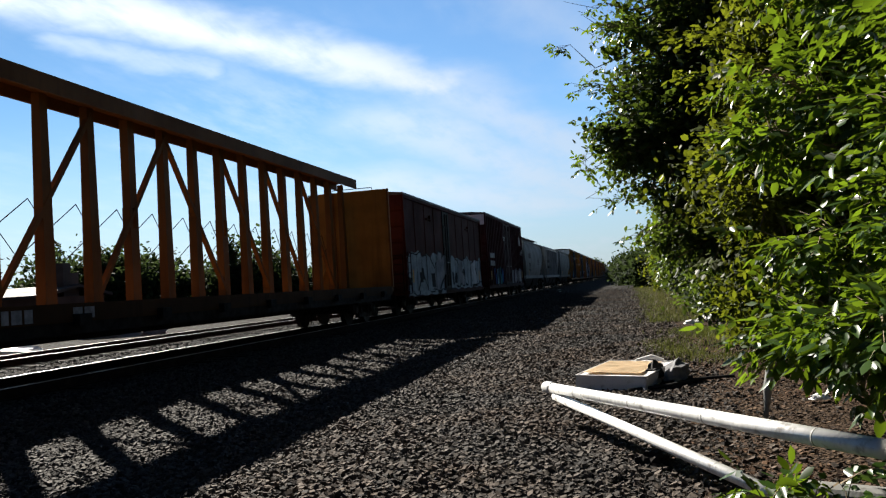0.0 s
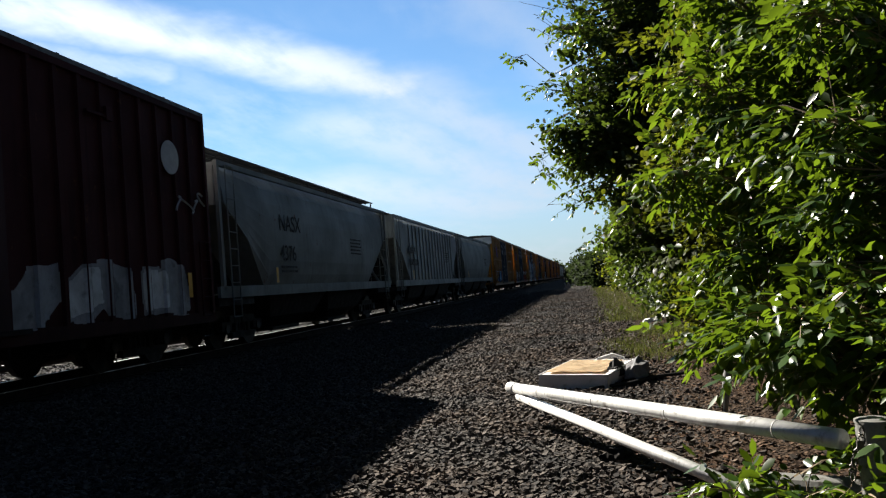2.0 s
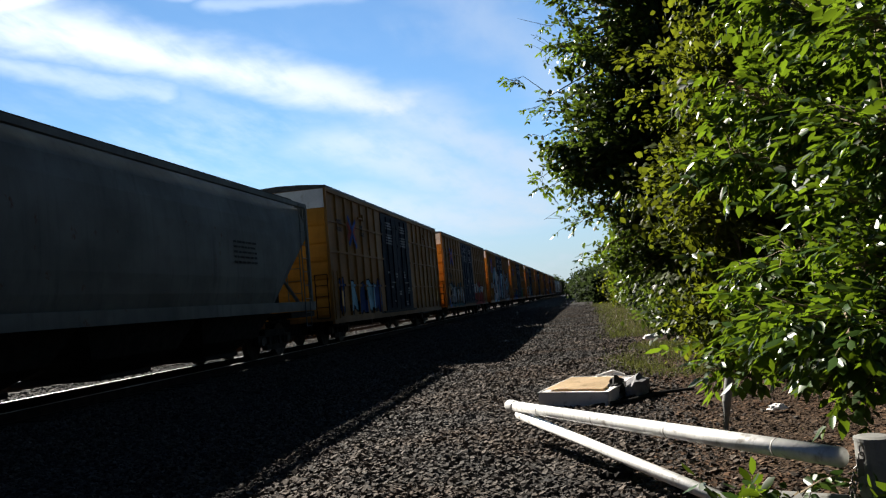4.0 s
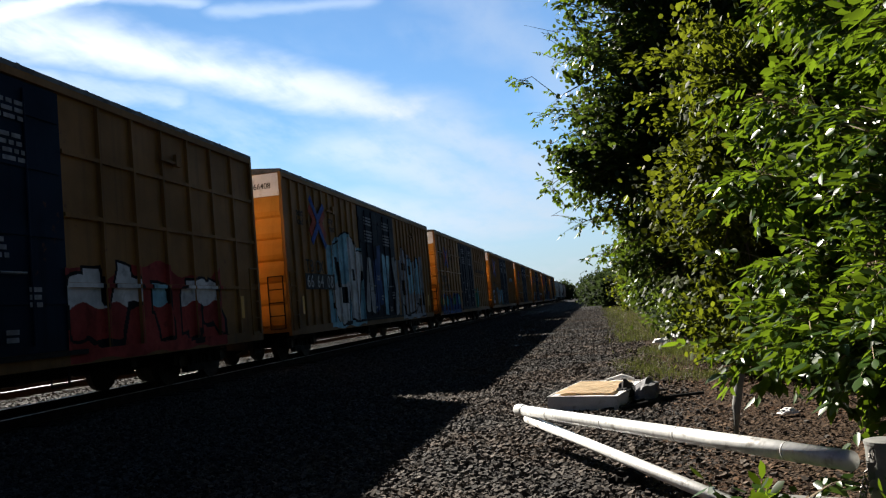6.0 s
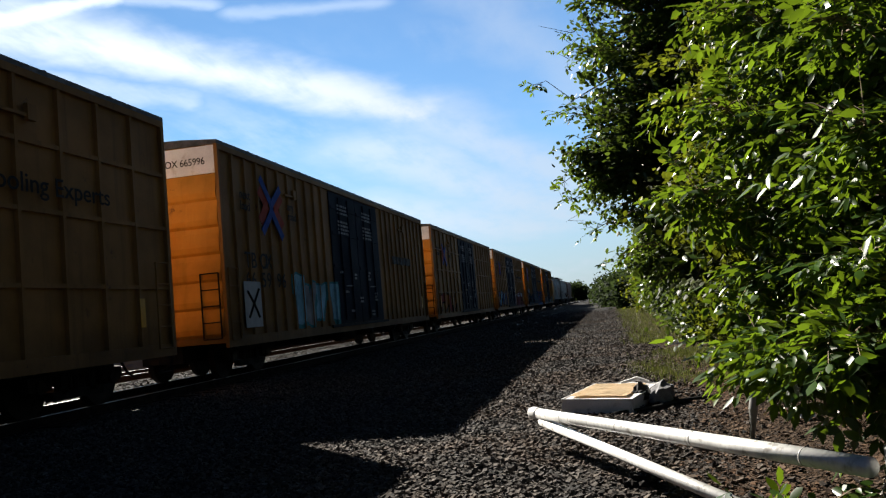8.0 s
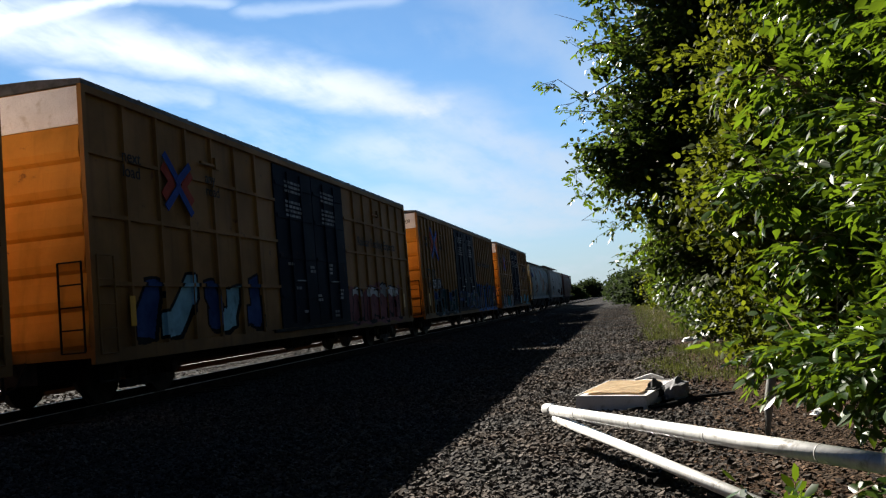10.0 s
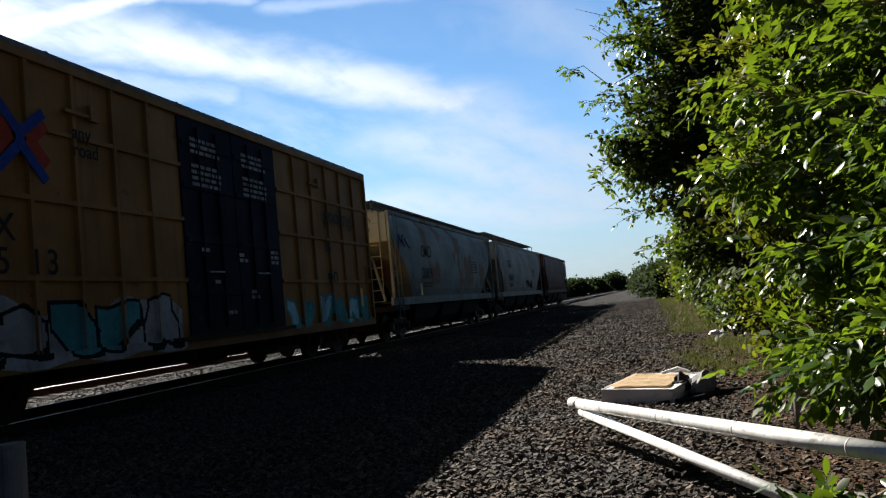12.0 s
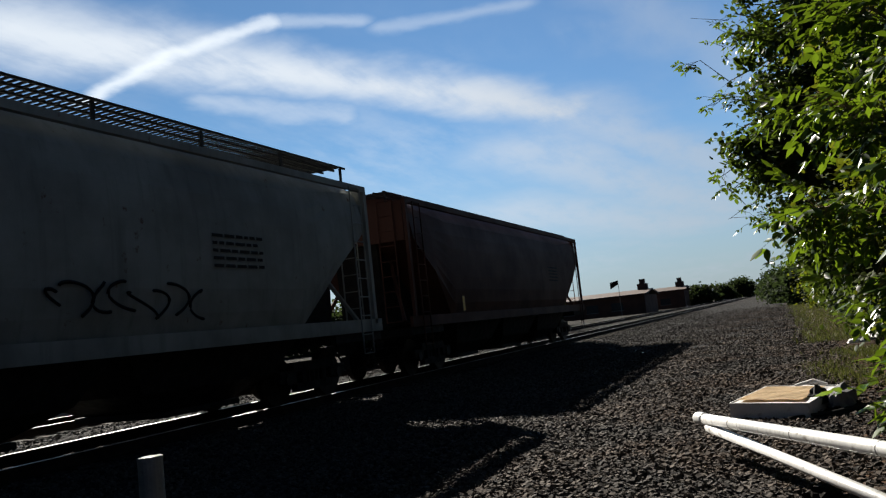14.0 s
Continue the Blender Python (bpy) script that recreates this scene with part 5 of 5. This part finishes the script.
def spray(parent, rng, p, q, count, leaflet, name="branch", lead=0.035, pairs=4, droop=0.35):
    """A branch from p to q, in its own space at p, with feather-shaped leaves: paired leaflets on a stalk."""
    p, q = np.array(p, float), np.array(q, float)
    L = np.linalg.norm(q - p)
    pts = bent(rng, (0, 0, 0), q - p, 5, 0.05 * L)
    bm = bmesh.new()
    tube(bm, pts, [lead * (1 - 0.85 * i / 5) for i in range(6)], 6)
    P = np.array(pts)
    bases, alongs, sides, sizes = [], [], [], []
    for i in range(count):
        k = 0.25 + 0.75 * rng.random()
        j = min(4, int(k * 5))
        at = P[j] + (P[j + 1] - P[j]) * (k * 5 - j)
        out = rng.normal(size=3) + 0.5 * (q - p) / L
        out[2] = out[2] * 0.6
        out /= np.linalg.norm(out)
        twig = rng.random() * 0.32 * min(1.0, L)
        start = at + out * twig
        if twig > 0.01:
            tube(bm, [tuple(at), tuple(start)], [0.006, 0.003], 3, caps=False)
        axis = out + np.array((0, 0, -droop))
        axis /= np.linalg.norm(axis)
        sd = np.cross(axis, np.array((0, 0, 1.0)) + 0.3 * rng.normal(size=3))
        sd /= np.linalg.norm(sd) + 1e-9
        ln = leaflet * (0.7 + 0.6 * rng.random())
        stalk = ln * 0.62 * pairs
        tube(bm, [tuple(start), tuple(start + axis * stalk)], [0.003, 0.0015], 3, caps=False)
        for m_ in range(pairs):
            o = start + axis * stalk * (m_ + 0.6) / pairs + np.array((0, 0, -0.01 * m_))
            for sg in (-1, 1):
                dr = sd * sg * 0.85 + axis * 0.5 + np.array((0, 0, -0.22)) + rng.normal(size=3) * 0.30
                dr /= np.linalg.norm(dr)
                up = np.cross(axis, sd) + rng.normal(size=3) * 0.60
                s2 = np.cross(dr, up)
                s2 /= np.linalg.norm(s2) + 1e-9
                bases.append(o)
                alongs.append(dr)
                sides.append(s2)
                sizes.append(ln)
        bases.append(start + axis * stalk)
        alongs.append(axis)
        sides.append(sd)
        sizes.append(ln * 1.15)
    br = part(name, bm, M_TWIG, parent)
    br.location = p
    n = len(bases)
    leaf_mesh("leaves", np.array(bases), np.array(alongs), np.array(sides), np.array(sizes), np.full(n, 0.24), M_LEAF_NEAR, br)
    return br


swaying, gusty = [], []


def build_near_shrub():
    rng = np.random.default_rng(21)
    base = Vector((2.75, 6.3, 0))
    ob = thing("shrub", "tall bright green shrub with feather-shaped leaves beside the gate", "shrub", Matrix.Translation(base))
    part("trunk", tubes(([(0, 0, -0.2), (-0.1, -0.1, 1.2), (-0.3, -0.2, 2.6), (-0.4, -0.3, 4.6)], [0.07, 0.06, 0.045, 0.015]),
                        ([(0.1, 0, -0.2), (0.2, -0.6, 1.0), (0.1, -1.2, 2.4), (-0.1, -1.5, 3.9)], [0.06, 0.05, 0.035, 0.012]),
                        ([(-0.1, 0.1, -0.2), (-0.5, -0.1, 0.8), (-0.9, -0.3, 1.9)], [0.05, 0.035, 0.012])), M_BARK, ob)
    roots_tips = [
        ((2.4, 6.0, 1.1), (0.72, 5.75, 1.00)), ((2.5, 6.1, 1.3), (0.80, 6.1, 1.65)), ((2.4, 6.1, 1.7), (0.75, 6.3, 2.35)), ((2.4, 6.1, 2.2), (0.95, 6.4, 3.05)),
        ((2.4, 6.1, 2.6), (1.15, 6.2, 3.7)), ((2.35, 6.0, 3.2), (1.35, 6.0, 4.4)), ((2.4, 6.0, 3.6), (1.9, 5.8, 4.9)),
        ((2.9, 5.4, 1.2), (1.25, 5.0, 1.05)), ((2.9, 5.3, 1.5), (1.25, 4.9, 1.75)), ((2.9, 5.2, 2.0), (1.35, 4.8, 2.35)), ((2.85, 5.1, 2.4), (1.45, 4.8, 2.95)),
        ((2.8, 5.0, 2.8), (1.7, 4.7, 3.5)), ((2.8, 4.9, 3.2), (2.0, 4.5, 4.0)), ((2.3, 6.0, 1.0), (1.0, 6.1, 1.0)), ((2.9, 5.4, 1.0), (1.75, 4.75, 1.0)),
        ((2.5, 6.2, 2.0), (1.5, 5.6, 2.1)), ((2.5, 6.1, 1.4), (1.5, 5.6, 1.35)), ((2.5, 6.1, 2.8), (1.6, 5.5, 3.1)), ((3.0, 5.2, 2.0), (2.1, 4.3, 1.6)), ((3.0, 5.2, 2.6), (2.1, 4.2, 2.6)),
        ((2.8, 5.2, 1.1), (1.05, 4.9, 1.02)), ((2.8, 5.1, 1.2), (1.25, 4.7, 0.95)), ((2.8, 5.4, 1.3), (0.85, 5.3, 1.05)), ((2.8, 5.0, 1.4), (1.0, 4.7, 1.15)),
        ((2.6, 6.3, 1.6), (1.5, 7.0, 1.7)), ((2.6, 6.3, 2.4), (1.4, 7.2, 2.7)), ((2.6, 6.3, 3.2), (1.5, 7.2, 3.9)),
    ]
    for p, q in roots_tips:
        p, q = Vector(p) - base + Vector((0.25, 0, 0)), Vector(q) - base + Vector((0.36 - 0.09 * min(q[2], 3.2), 0.1, 0))
        br = spray(ob, rng, p, q, 125, 0.098)
        swaying.append((br, p, rng.random() * 6.28, 1.5 + 2.0 * rng.random(), min(1.0, max(0.15, (q.z - 0.35) / 1.6))))
    # boughs that a gust pushes in over the gate and lets go again
    for p, q in (((2.9, 4.4, 1.2), (1.45, 4.15, 0.80)), ((2.9, 4.5, 1.6), (1.5, 4.3, 1.25)), ((2.9, 4.3, 0.9), (1.65, 4.0, 0.55)), ((2.9, 4.6, 2.0), (1.6, 4.4, 1.75))):
        p, q = Vector(p) - base, Vector(q) - base
        gusty.append((spray(ob, rng, p, q, 80, 0.088), p, rng.random() * 6.28))
    for x, y, h in ((0.72, 4.35, 0.34), (1.02, 4.15, 0.40), (1.30, 4.0, 0.42), (1.6, 4.2, 0.5), (0.9, 4.55, 0.25), (1.9, 4.5, 0.6)):
        weed = thing("sapling", "low leafy sapling growing by the gate", "sapling", pose(x, y, 0), group="saplings by the gate")
        for k in range(4):
            a = k * 1.6 + x * 5
            br = spray(weed, rng, (0, 0, 0.02), (0.18 * math.cos(a), 0.18 * math.sin(a), h), 7, 0.085, name="stem", lead=0.008, pairs=3)


build_near_shrub()
tree("tree", "large spreading broadleaf tree overhanging the gravel path", (3.4, 16.6, 0),
     [(1.05, 16.2, 4.0, 1.40), (1.2, 16.2, 5.4, 1.35), (1.6, 16.2, 6.9, 1.6), (2.3, 16, 8.2, 1.9), (1.75, 16.2, 2.4, 1.15), (2.2, 16.4, 1.2, 0.95), (3.2, 16.2, 2.6, 1.6),
      (3.0, 15.8, 4.8, 2.0), (4.4, 15, 6.6, 2.4), (3.4, 17, 9.2, 2.2), (4.6, 15, 3.2, 2.0)], 2900, 44, 0.115, M_LEAF_DARK, 1, 0.13)


def outreach(owner, rows, seed):
    """Long thin twigs that stick out of a crown into the open."""
    rng = np.random.default_rng(seed)
    base = owner.matrix_basis.translation
    for p, q, n in rows:
        br = spray(owner, rng, Vector(p) - base, Vector(q) - base, n, 0.105, name="twig", lead=0.02, pairs=2)
        swaying.append((br, Vector(p) - base, rng.random() * 6, -1.2, 0.0))


big_tree = bpy.data.objects["tree"]
outreach(big_tree, [((1.0, 16, 5.5), (-1.15, 16, 5.85), 16), ((1.2, 16, 6.6), (-0.85, 16, 7.1), 18), ((1.0, 16, 6.1), (-0.5, 16, 6.7), 14), ((1.5, 16, 7.4), (-0.55, 16, 8.0), 18),
                    ((0.9, 16, 4.8), (-0.75, 16, 4.6), 16), ((0.7, 16, 4.2), (-0.85, 16, 3.75), 22), ((0.8, 15.6, 3.9), (-0.7, 15.4, 3.45), 22), ((0.5, 16, 5.0), (-0.6, 15.8, 5.15), 20),
                    ((1.0, 15.8, 6.3), (-0.35, 15.6, 6.2), 22), ((1.2, 16, 7.0), (-0.1, 15.8, 7.4), 22), ((1.0, 15.6, 3.2), (-0.25, 15.4, 2.75), 20), ((1.2, 15.8, 2.6), (0.15, 15.6, 2.15), 18),
                    ((1.5, 16, 2.0), (0.5, 15.8, 1.5), 18), ((1.6, 15.8, 7.8), (0.3, 15.6, 8.6), 22), ((0.9, 16.4, 5.7), (-0.7, 16.4, 5.3), 18), ((1.0, 16, 3.4), (-0.7, 16, 3.0), 14), ((1.3, 16, 2.6), (-0.2, 16, 2.1), 12)], 77)
tree("tree", "sunlit olive green tree in front of the tree line", (3.9, 12.6, 0),
     [(2.15, 12.4, 2.6, 1.25), (2.7, 12.2, 4.2, 1.7), (3.4, 12, 1.4, 1.4), (4.2, 11.2, 3.2, 2.0), (4.4, 11.0, 5.6, 1.9), (5.2, 10, 2.0, 1.8), (5.4, 10, 4.4, 1.8)], 2000, 42, 0.105, M_LEAF_MID, 2, 0.13)
tree("shrub", "olive bush at the foot of the trees", (2.9, 13.6, 0), [(2.3, 13.6, 0.8, 0.8), (3.0, 12.6, 0.7, 0.9), (2.7, 14.6, 1.0, 0.9)], 230, 50, 0.10, M_LEAF_MID, 3, 0.16, 0.05, "shrub")
tree("tree", "dense green tree along the railway", (4.4, 24, 0),
     [(2.6, 24, 3.2, 2.0), (2.4, 23.4, 1.2, 1.2), (3.6, 24, 5.8, 2.6), (4.8, 23, 3.4, 2.6), (2.9, 25.5, 4.4, 1.9)], 620, 50, 0.15, M_LEAF_DARK, 4, 0.2)
tree("tree", "dense green tree along the railway", (5.0, 33, 0),
     [(3.2, 33, 2.4, 2.1), (3.8, 33, 5.2, 2.6), (3.0, 32, 1.0, 1.1), (5.4, 32, 4.0, 2.8)], 460, 45, 0.18, M_LEAF_DARK, 5, 0.24)
tree("tree", "green tree along the railway", (5.4, 46, 0), [(3.8, 46, 2.0, 2.0), (4.8, 46, 4.6, 2.7), (3.2, 44, 1.0, 1.2)], 320, 36, 0.2, M_LEAF_DARK, 6, 0.3)
tree("tree", "green tree along the railway", (5.4, 62, 0), [(3.6, 62, 2.0, 2.0), (5.0, 62, 4.2, 2.6), (2.9, 60, 0.9, 1.1)], 280, 34, 0.22, M_LEAF_MID, 7, 0.32)
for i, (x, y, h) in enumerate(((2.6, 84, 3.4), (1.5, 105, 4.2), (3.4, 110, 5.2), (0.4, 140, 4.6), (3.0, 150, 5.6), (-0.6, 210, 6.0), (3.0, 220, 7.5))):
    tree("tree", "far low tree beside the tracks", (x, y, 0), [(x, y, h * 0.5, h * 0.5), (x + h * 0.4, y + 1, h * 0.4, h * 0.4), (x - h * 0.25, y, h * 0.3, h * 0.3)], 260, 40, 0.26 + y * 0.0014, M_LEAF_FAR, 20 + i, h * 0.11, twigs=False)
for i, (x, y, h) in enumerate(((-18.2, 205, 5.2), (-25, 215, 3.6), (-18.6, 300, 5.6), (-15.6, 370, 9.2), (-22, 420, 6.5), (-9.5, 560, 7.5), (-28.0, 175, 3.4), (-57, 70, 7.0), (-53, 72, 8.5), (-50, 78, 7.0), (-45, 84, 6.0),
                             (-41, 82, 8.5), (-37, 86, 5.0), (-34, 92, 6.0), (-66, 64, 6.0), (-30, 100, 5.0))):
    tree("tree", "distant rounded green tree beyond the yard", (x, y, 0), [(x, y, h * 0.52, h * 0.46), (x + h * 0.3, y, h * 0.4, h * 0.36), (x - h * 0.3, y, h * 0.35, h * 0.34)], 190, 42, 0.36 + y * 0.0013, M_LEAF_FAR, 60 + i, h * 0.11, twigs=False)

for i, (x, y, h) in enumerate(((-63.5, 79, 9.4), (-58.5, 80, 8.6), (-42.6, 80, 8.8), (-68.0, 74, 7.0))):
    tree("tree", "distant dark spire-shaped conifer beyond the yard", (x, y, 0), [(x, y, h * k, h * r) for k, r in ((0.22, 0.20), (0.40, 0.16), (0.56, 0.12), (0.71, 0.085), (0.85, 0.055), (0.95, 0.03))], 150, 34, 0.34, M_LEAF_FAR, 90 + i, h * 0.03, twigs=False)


def blades(name, count, place, height, seed, label):
    rng = np.random.default_rng(seed)
    xy = place(rng, count)
    base = np.concatenate([xy, np.zeros((count, 1))], 1)
    a = rng.normal(size=(count, 3)) * 0.35 + np.array((0, 0, 1.0))
    a /= np.linalg.norm(a, axis=1)[:, None]
    s = np.cross(a, rng.normal(size=(count, 3)))
    s /= np.linalg.norm(s, axis=1)[:, None]
    ob = leaf_mesh(name, base, a, s, height * (0.4 + 0.9 * rng.random(count)), np.full(count, 0.05), M_GRASS)
    return tagged(ob, label, "grass", kind="stuff")


def verge(rng, n):
    y = 24 + 60 * rng.random(n) ** 1.5
    return np.stack([0.6 + 0.2 * rng.normal(size=n) + 2.4 * rng.random(n), y], -1)


def tufts(rng, n):
    k = rng.integers(0, 16, n)
    cx = 0.7 + 1.3 * np.random.default_rng(9).random(16)
    cy = 12.5 + 8 * np.random.default_rng(10).random(16)
    return np.stack([cx[k] + rng.normal(size=n) * 0.28, cy[k] + rng.normal(size=n) * 0.5], -1)


blades("grass", 8000, verge, 0.17, 31, "dry yellow green grass along the verge")
blades("grass", 5000, tufts, 0.11, 32, "thin grass tufts on the soil")


# ---- far side of the tracks ----
def warehouse(x0, x1, y0, y1, h, ridge, label):
    ob = thing("warehouse", label, "building", pose(x0, y0, 0))
    w, d = x1 - x0, y1 - y0
    part("wall", boxes((0, w, 0, d, -0.2, h)), M_BRICK_FAR, ob)
    prof = [(-0.6, h - 0.05), (d * 0.5, h + ridge), (d + 0.6, h - 0.05), (d + 0.6, h + 0.2), (d * 0.5, h + ridge + 0.25), (-0.6, h + 0.2)]
    part("roof", loft([[(x, y, z) for y, z in prof] for x in (-0.5, w + 0.5)]), M_ROOF_FAR, ob)
    n = int(w / 5)
    for i in range(n):
        x = 1.5 + i * (w - 3) / n
        win = part("window", boxes((x, x + 2.2, -0.06, 0.05, 1.0, 2.4)), M_GLASS_DARK, ob)
        part("sill", boxes((x - 0.1, x + 2.3, -0.12, 0.0, 0.88, 1.0)), M_CONC, win)
    tower = part("cupola", boxes((w - 2.2, w - 0.4, d * 0.5 - 1, d * 0.5 + 1, h, h + ridge + 1.3), (w - 1.8, w - 0.8, d * 0.5 - 0.5, d * 0.5 + 0.5, h + ridge + 1.3, h + ridge + 2.2)), M_ROOF_FAR, ob)
    return ob


warehouse(-78, -22.9, 150, 166, 3.5, 0.85, "long low brick warehouse with a shallow roof beyond the tracks")
warehouse(-27, -20, 190, 200, 4.0, 0.8, "small distant brick building among the trees")
warehouse(-70, -48, 58, 66, 2.6, 0.8, "low brown shed behind the rail yard")


def flagpole(x, y):
    ob = thing("flagpole", "thin flagpole with a small fluttering flag", "flagpole", pose(x, y, 0))
    part("pole", tubes(([(0, 0, -0.2), (0, 0, 6.6)], [0.06, 0.035]), sides=8), M_PIPE_GREY, ob)
    bm = bmesh.new()
    top_row = [bm.verts.new((-1.5 * i / 8, 0.12 * math.sin(i * 1.3), 6.5 - 0.03 * i)) for i in range(9)]
    low_row = [bm.verts.new((-1.5 * i / 8, 0.12 * math.sin(i * 1.3 + 0.5), 5.75 - 0.09 * i)) for i in range(9)]
    for i in range(8):
        bm.faces.new((top_row[i], top_row[i + 1], low_row[i + 1], low_row[i]))
    bmesh.ops.solidify(bm, geom=bm.faces[:], thickness=0.01)
    part("flag", bm, M_STEEL, ob)


flagpole(-27.0, 148)


crumple("junk_pile", "low heap of white scrap beyond the second track", "scrap", -18.3, 20.3, 0.08, 0.55, 1.3, 0.35, M_PAPER, 21.0, -20)
crumple("rubble_pile", "low pile of pale rubble beyond the tracks", "rubble", -21, 19, 0.0, 2.2, 1.2, 0.5, M_CONC, 14.0)
crumple("rubble_pile", "low pile of pale rubble beyond the tracks", "rubble", -25, 34, 0.0, 3.0, 1.4, 0.6, M_CONC, 17.0)


build_track("railway_track_1", TRACK_1, -420, 1500, "main line track of steel rails on dark timber ties")
build_track("railway_track_2", TRACK_2, -420, 1500, "second track of steel rails on dark timber ties")


# ---- movement ----
def motions():
    for car, s0 in wagons:
        walk(car, [(t, pose(TRACK_1, s0 - SPEED * t, RAIL_TOP)) for t in (0.0, 3.5, 7.0, 10.5, 14.0)])
    # how far the wind leans the shrub towards the tracks, in metres at its height
    gusts = ((0.0, -0.14), (1.0, -0.05), (2.0, 0.17), (3.0, 0.10), (4.2, -0.30), (5.5, -0.55), (6.0, -0.40), (6.5, -0.05), (7.5, 0.34), (8.2, 0.12), (9.3, -0.15),
             (10.5, -0.25), (11.0, -0.08), (12.0, 0.16), (12.5, 0.26), (13.0, 0.48), (14.0, 0.56))
    for br, p, phase, rate, free in swaying:
        rows = []
        give = free * (0.75 + 0.35 * (0.5 + 0.5 * math.sin(7 * phase)))
        for i in range(36):
            t = min(i * 0.4, 14.0)
            a = 3.2 * math.sin(rate * t + phase) + 1.6 * math.sin(2.3 * rate * t + 2 * phase)
            b = 2.6 * math.sin(0.8 * rate * t + 1.7 * phase) + 1.8 * math.sin(0.45 * t + phase)
            lean = give * float(np.interp(t, [g[0] for g in gusts], [g[1] for g in gusts]))
            rows.append((t, pose(p.x - lean, p.y, p.z - 0.15 * abs(lean), a, b - 8 * lean, 0.7 * a)))
        walk(br, rows)
    for br, p, phase in gusty:
        rows = []
        for i in range(36):
            t = i * 0.4
            push = math.exp(-((t - 2.4) / 0.9) ** 2) + 0.55 * math.exp(-((t - 12.6) / 1.2) ** 2)
            a = 2.5 * math.sin(2.6 * t + phase)
            rows.append((min(t, 14.0), pose(p.x, p.y, p.z, a, 26 * (1 - push) + a, -34 * (1 - push))))
        walk(br, rows)


motions()
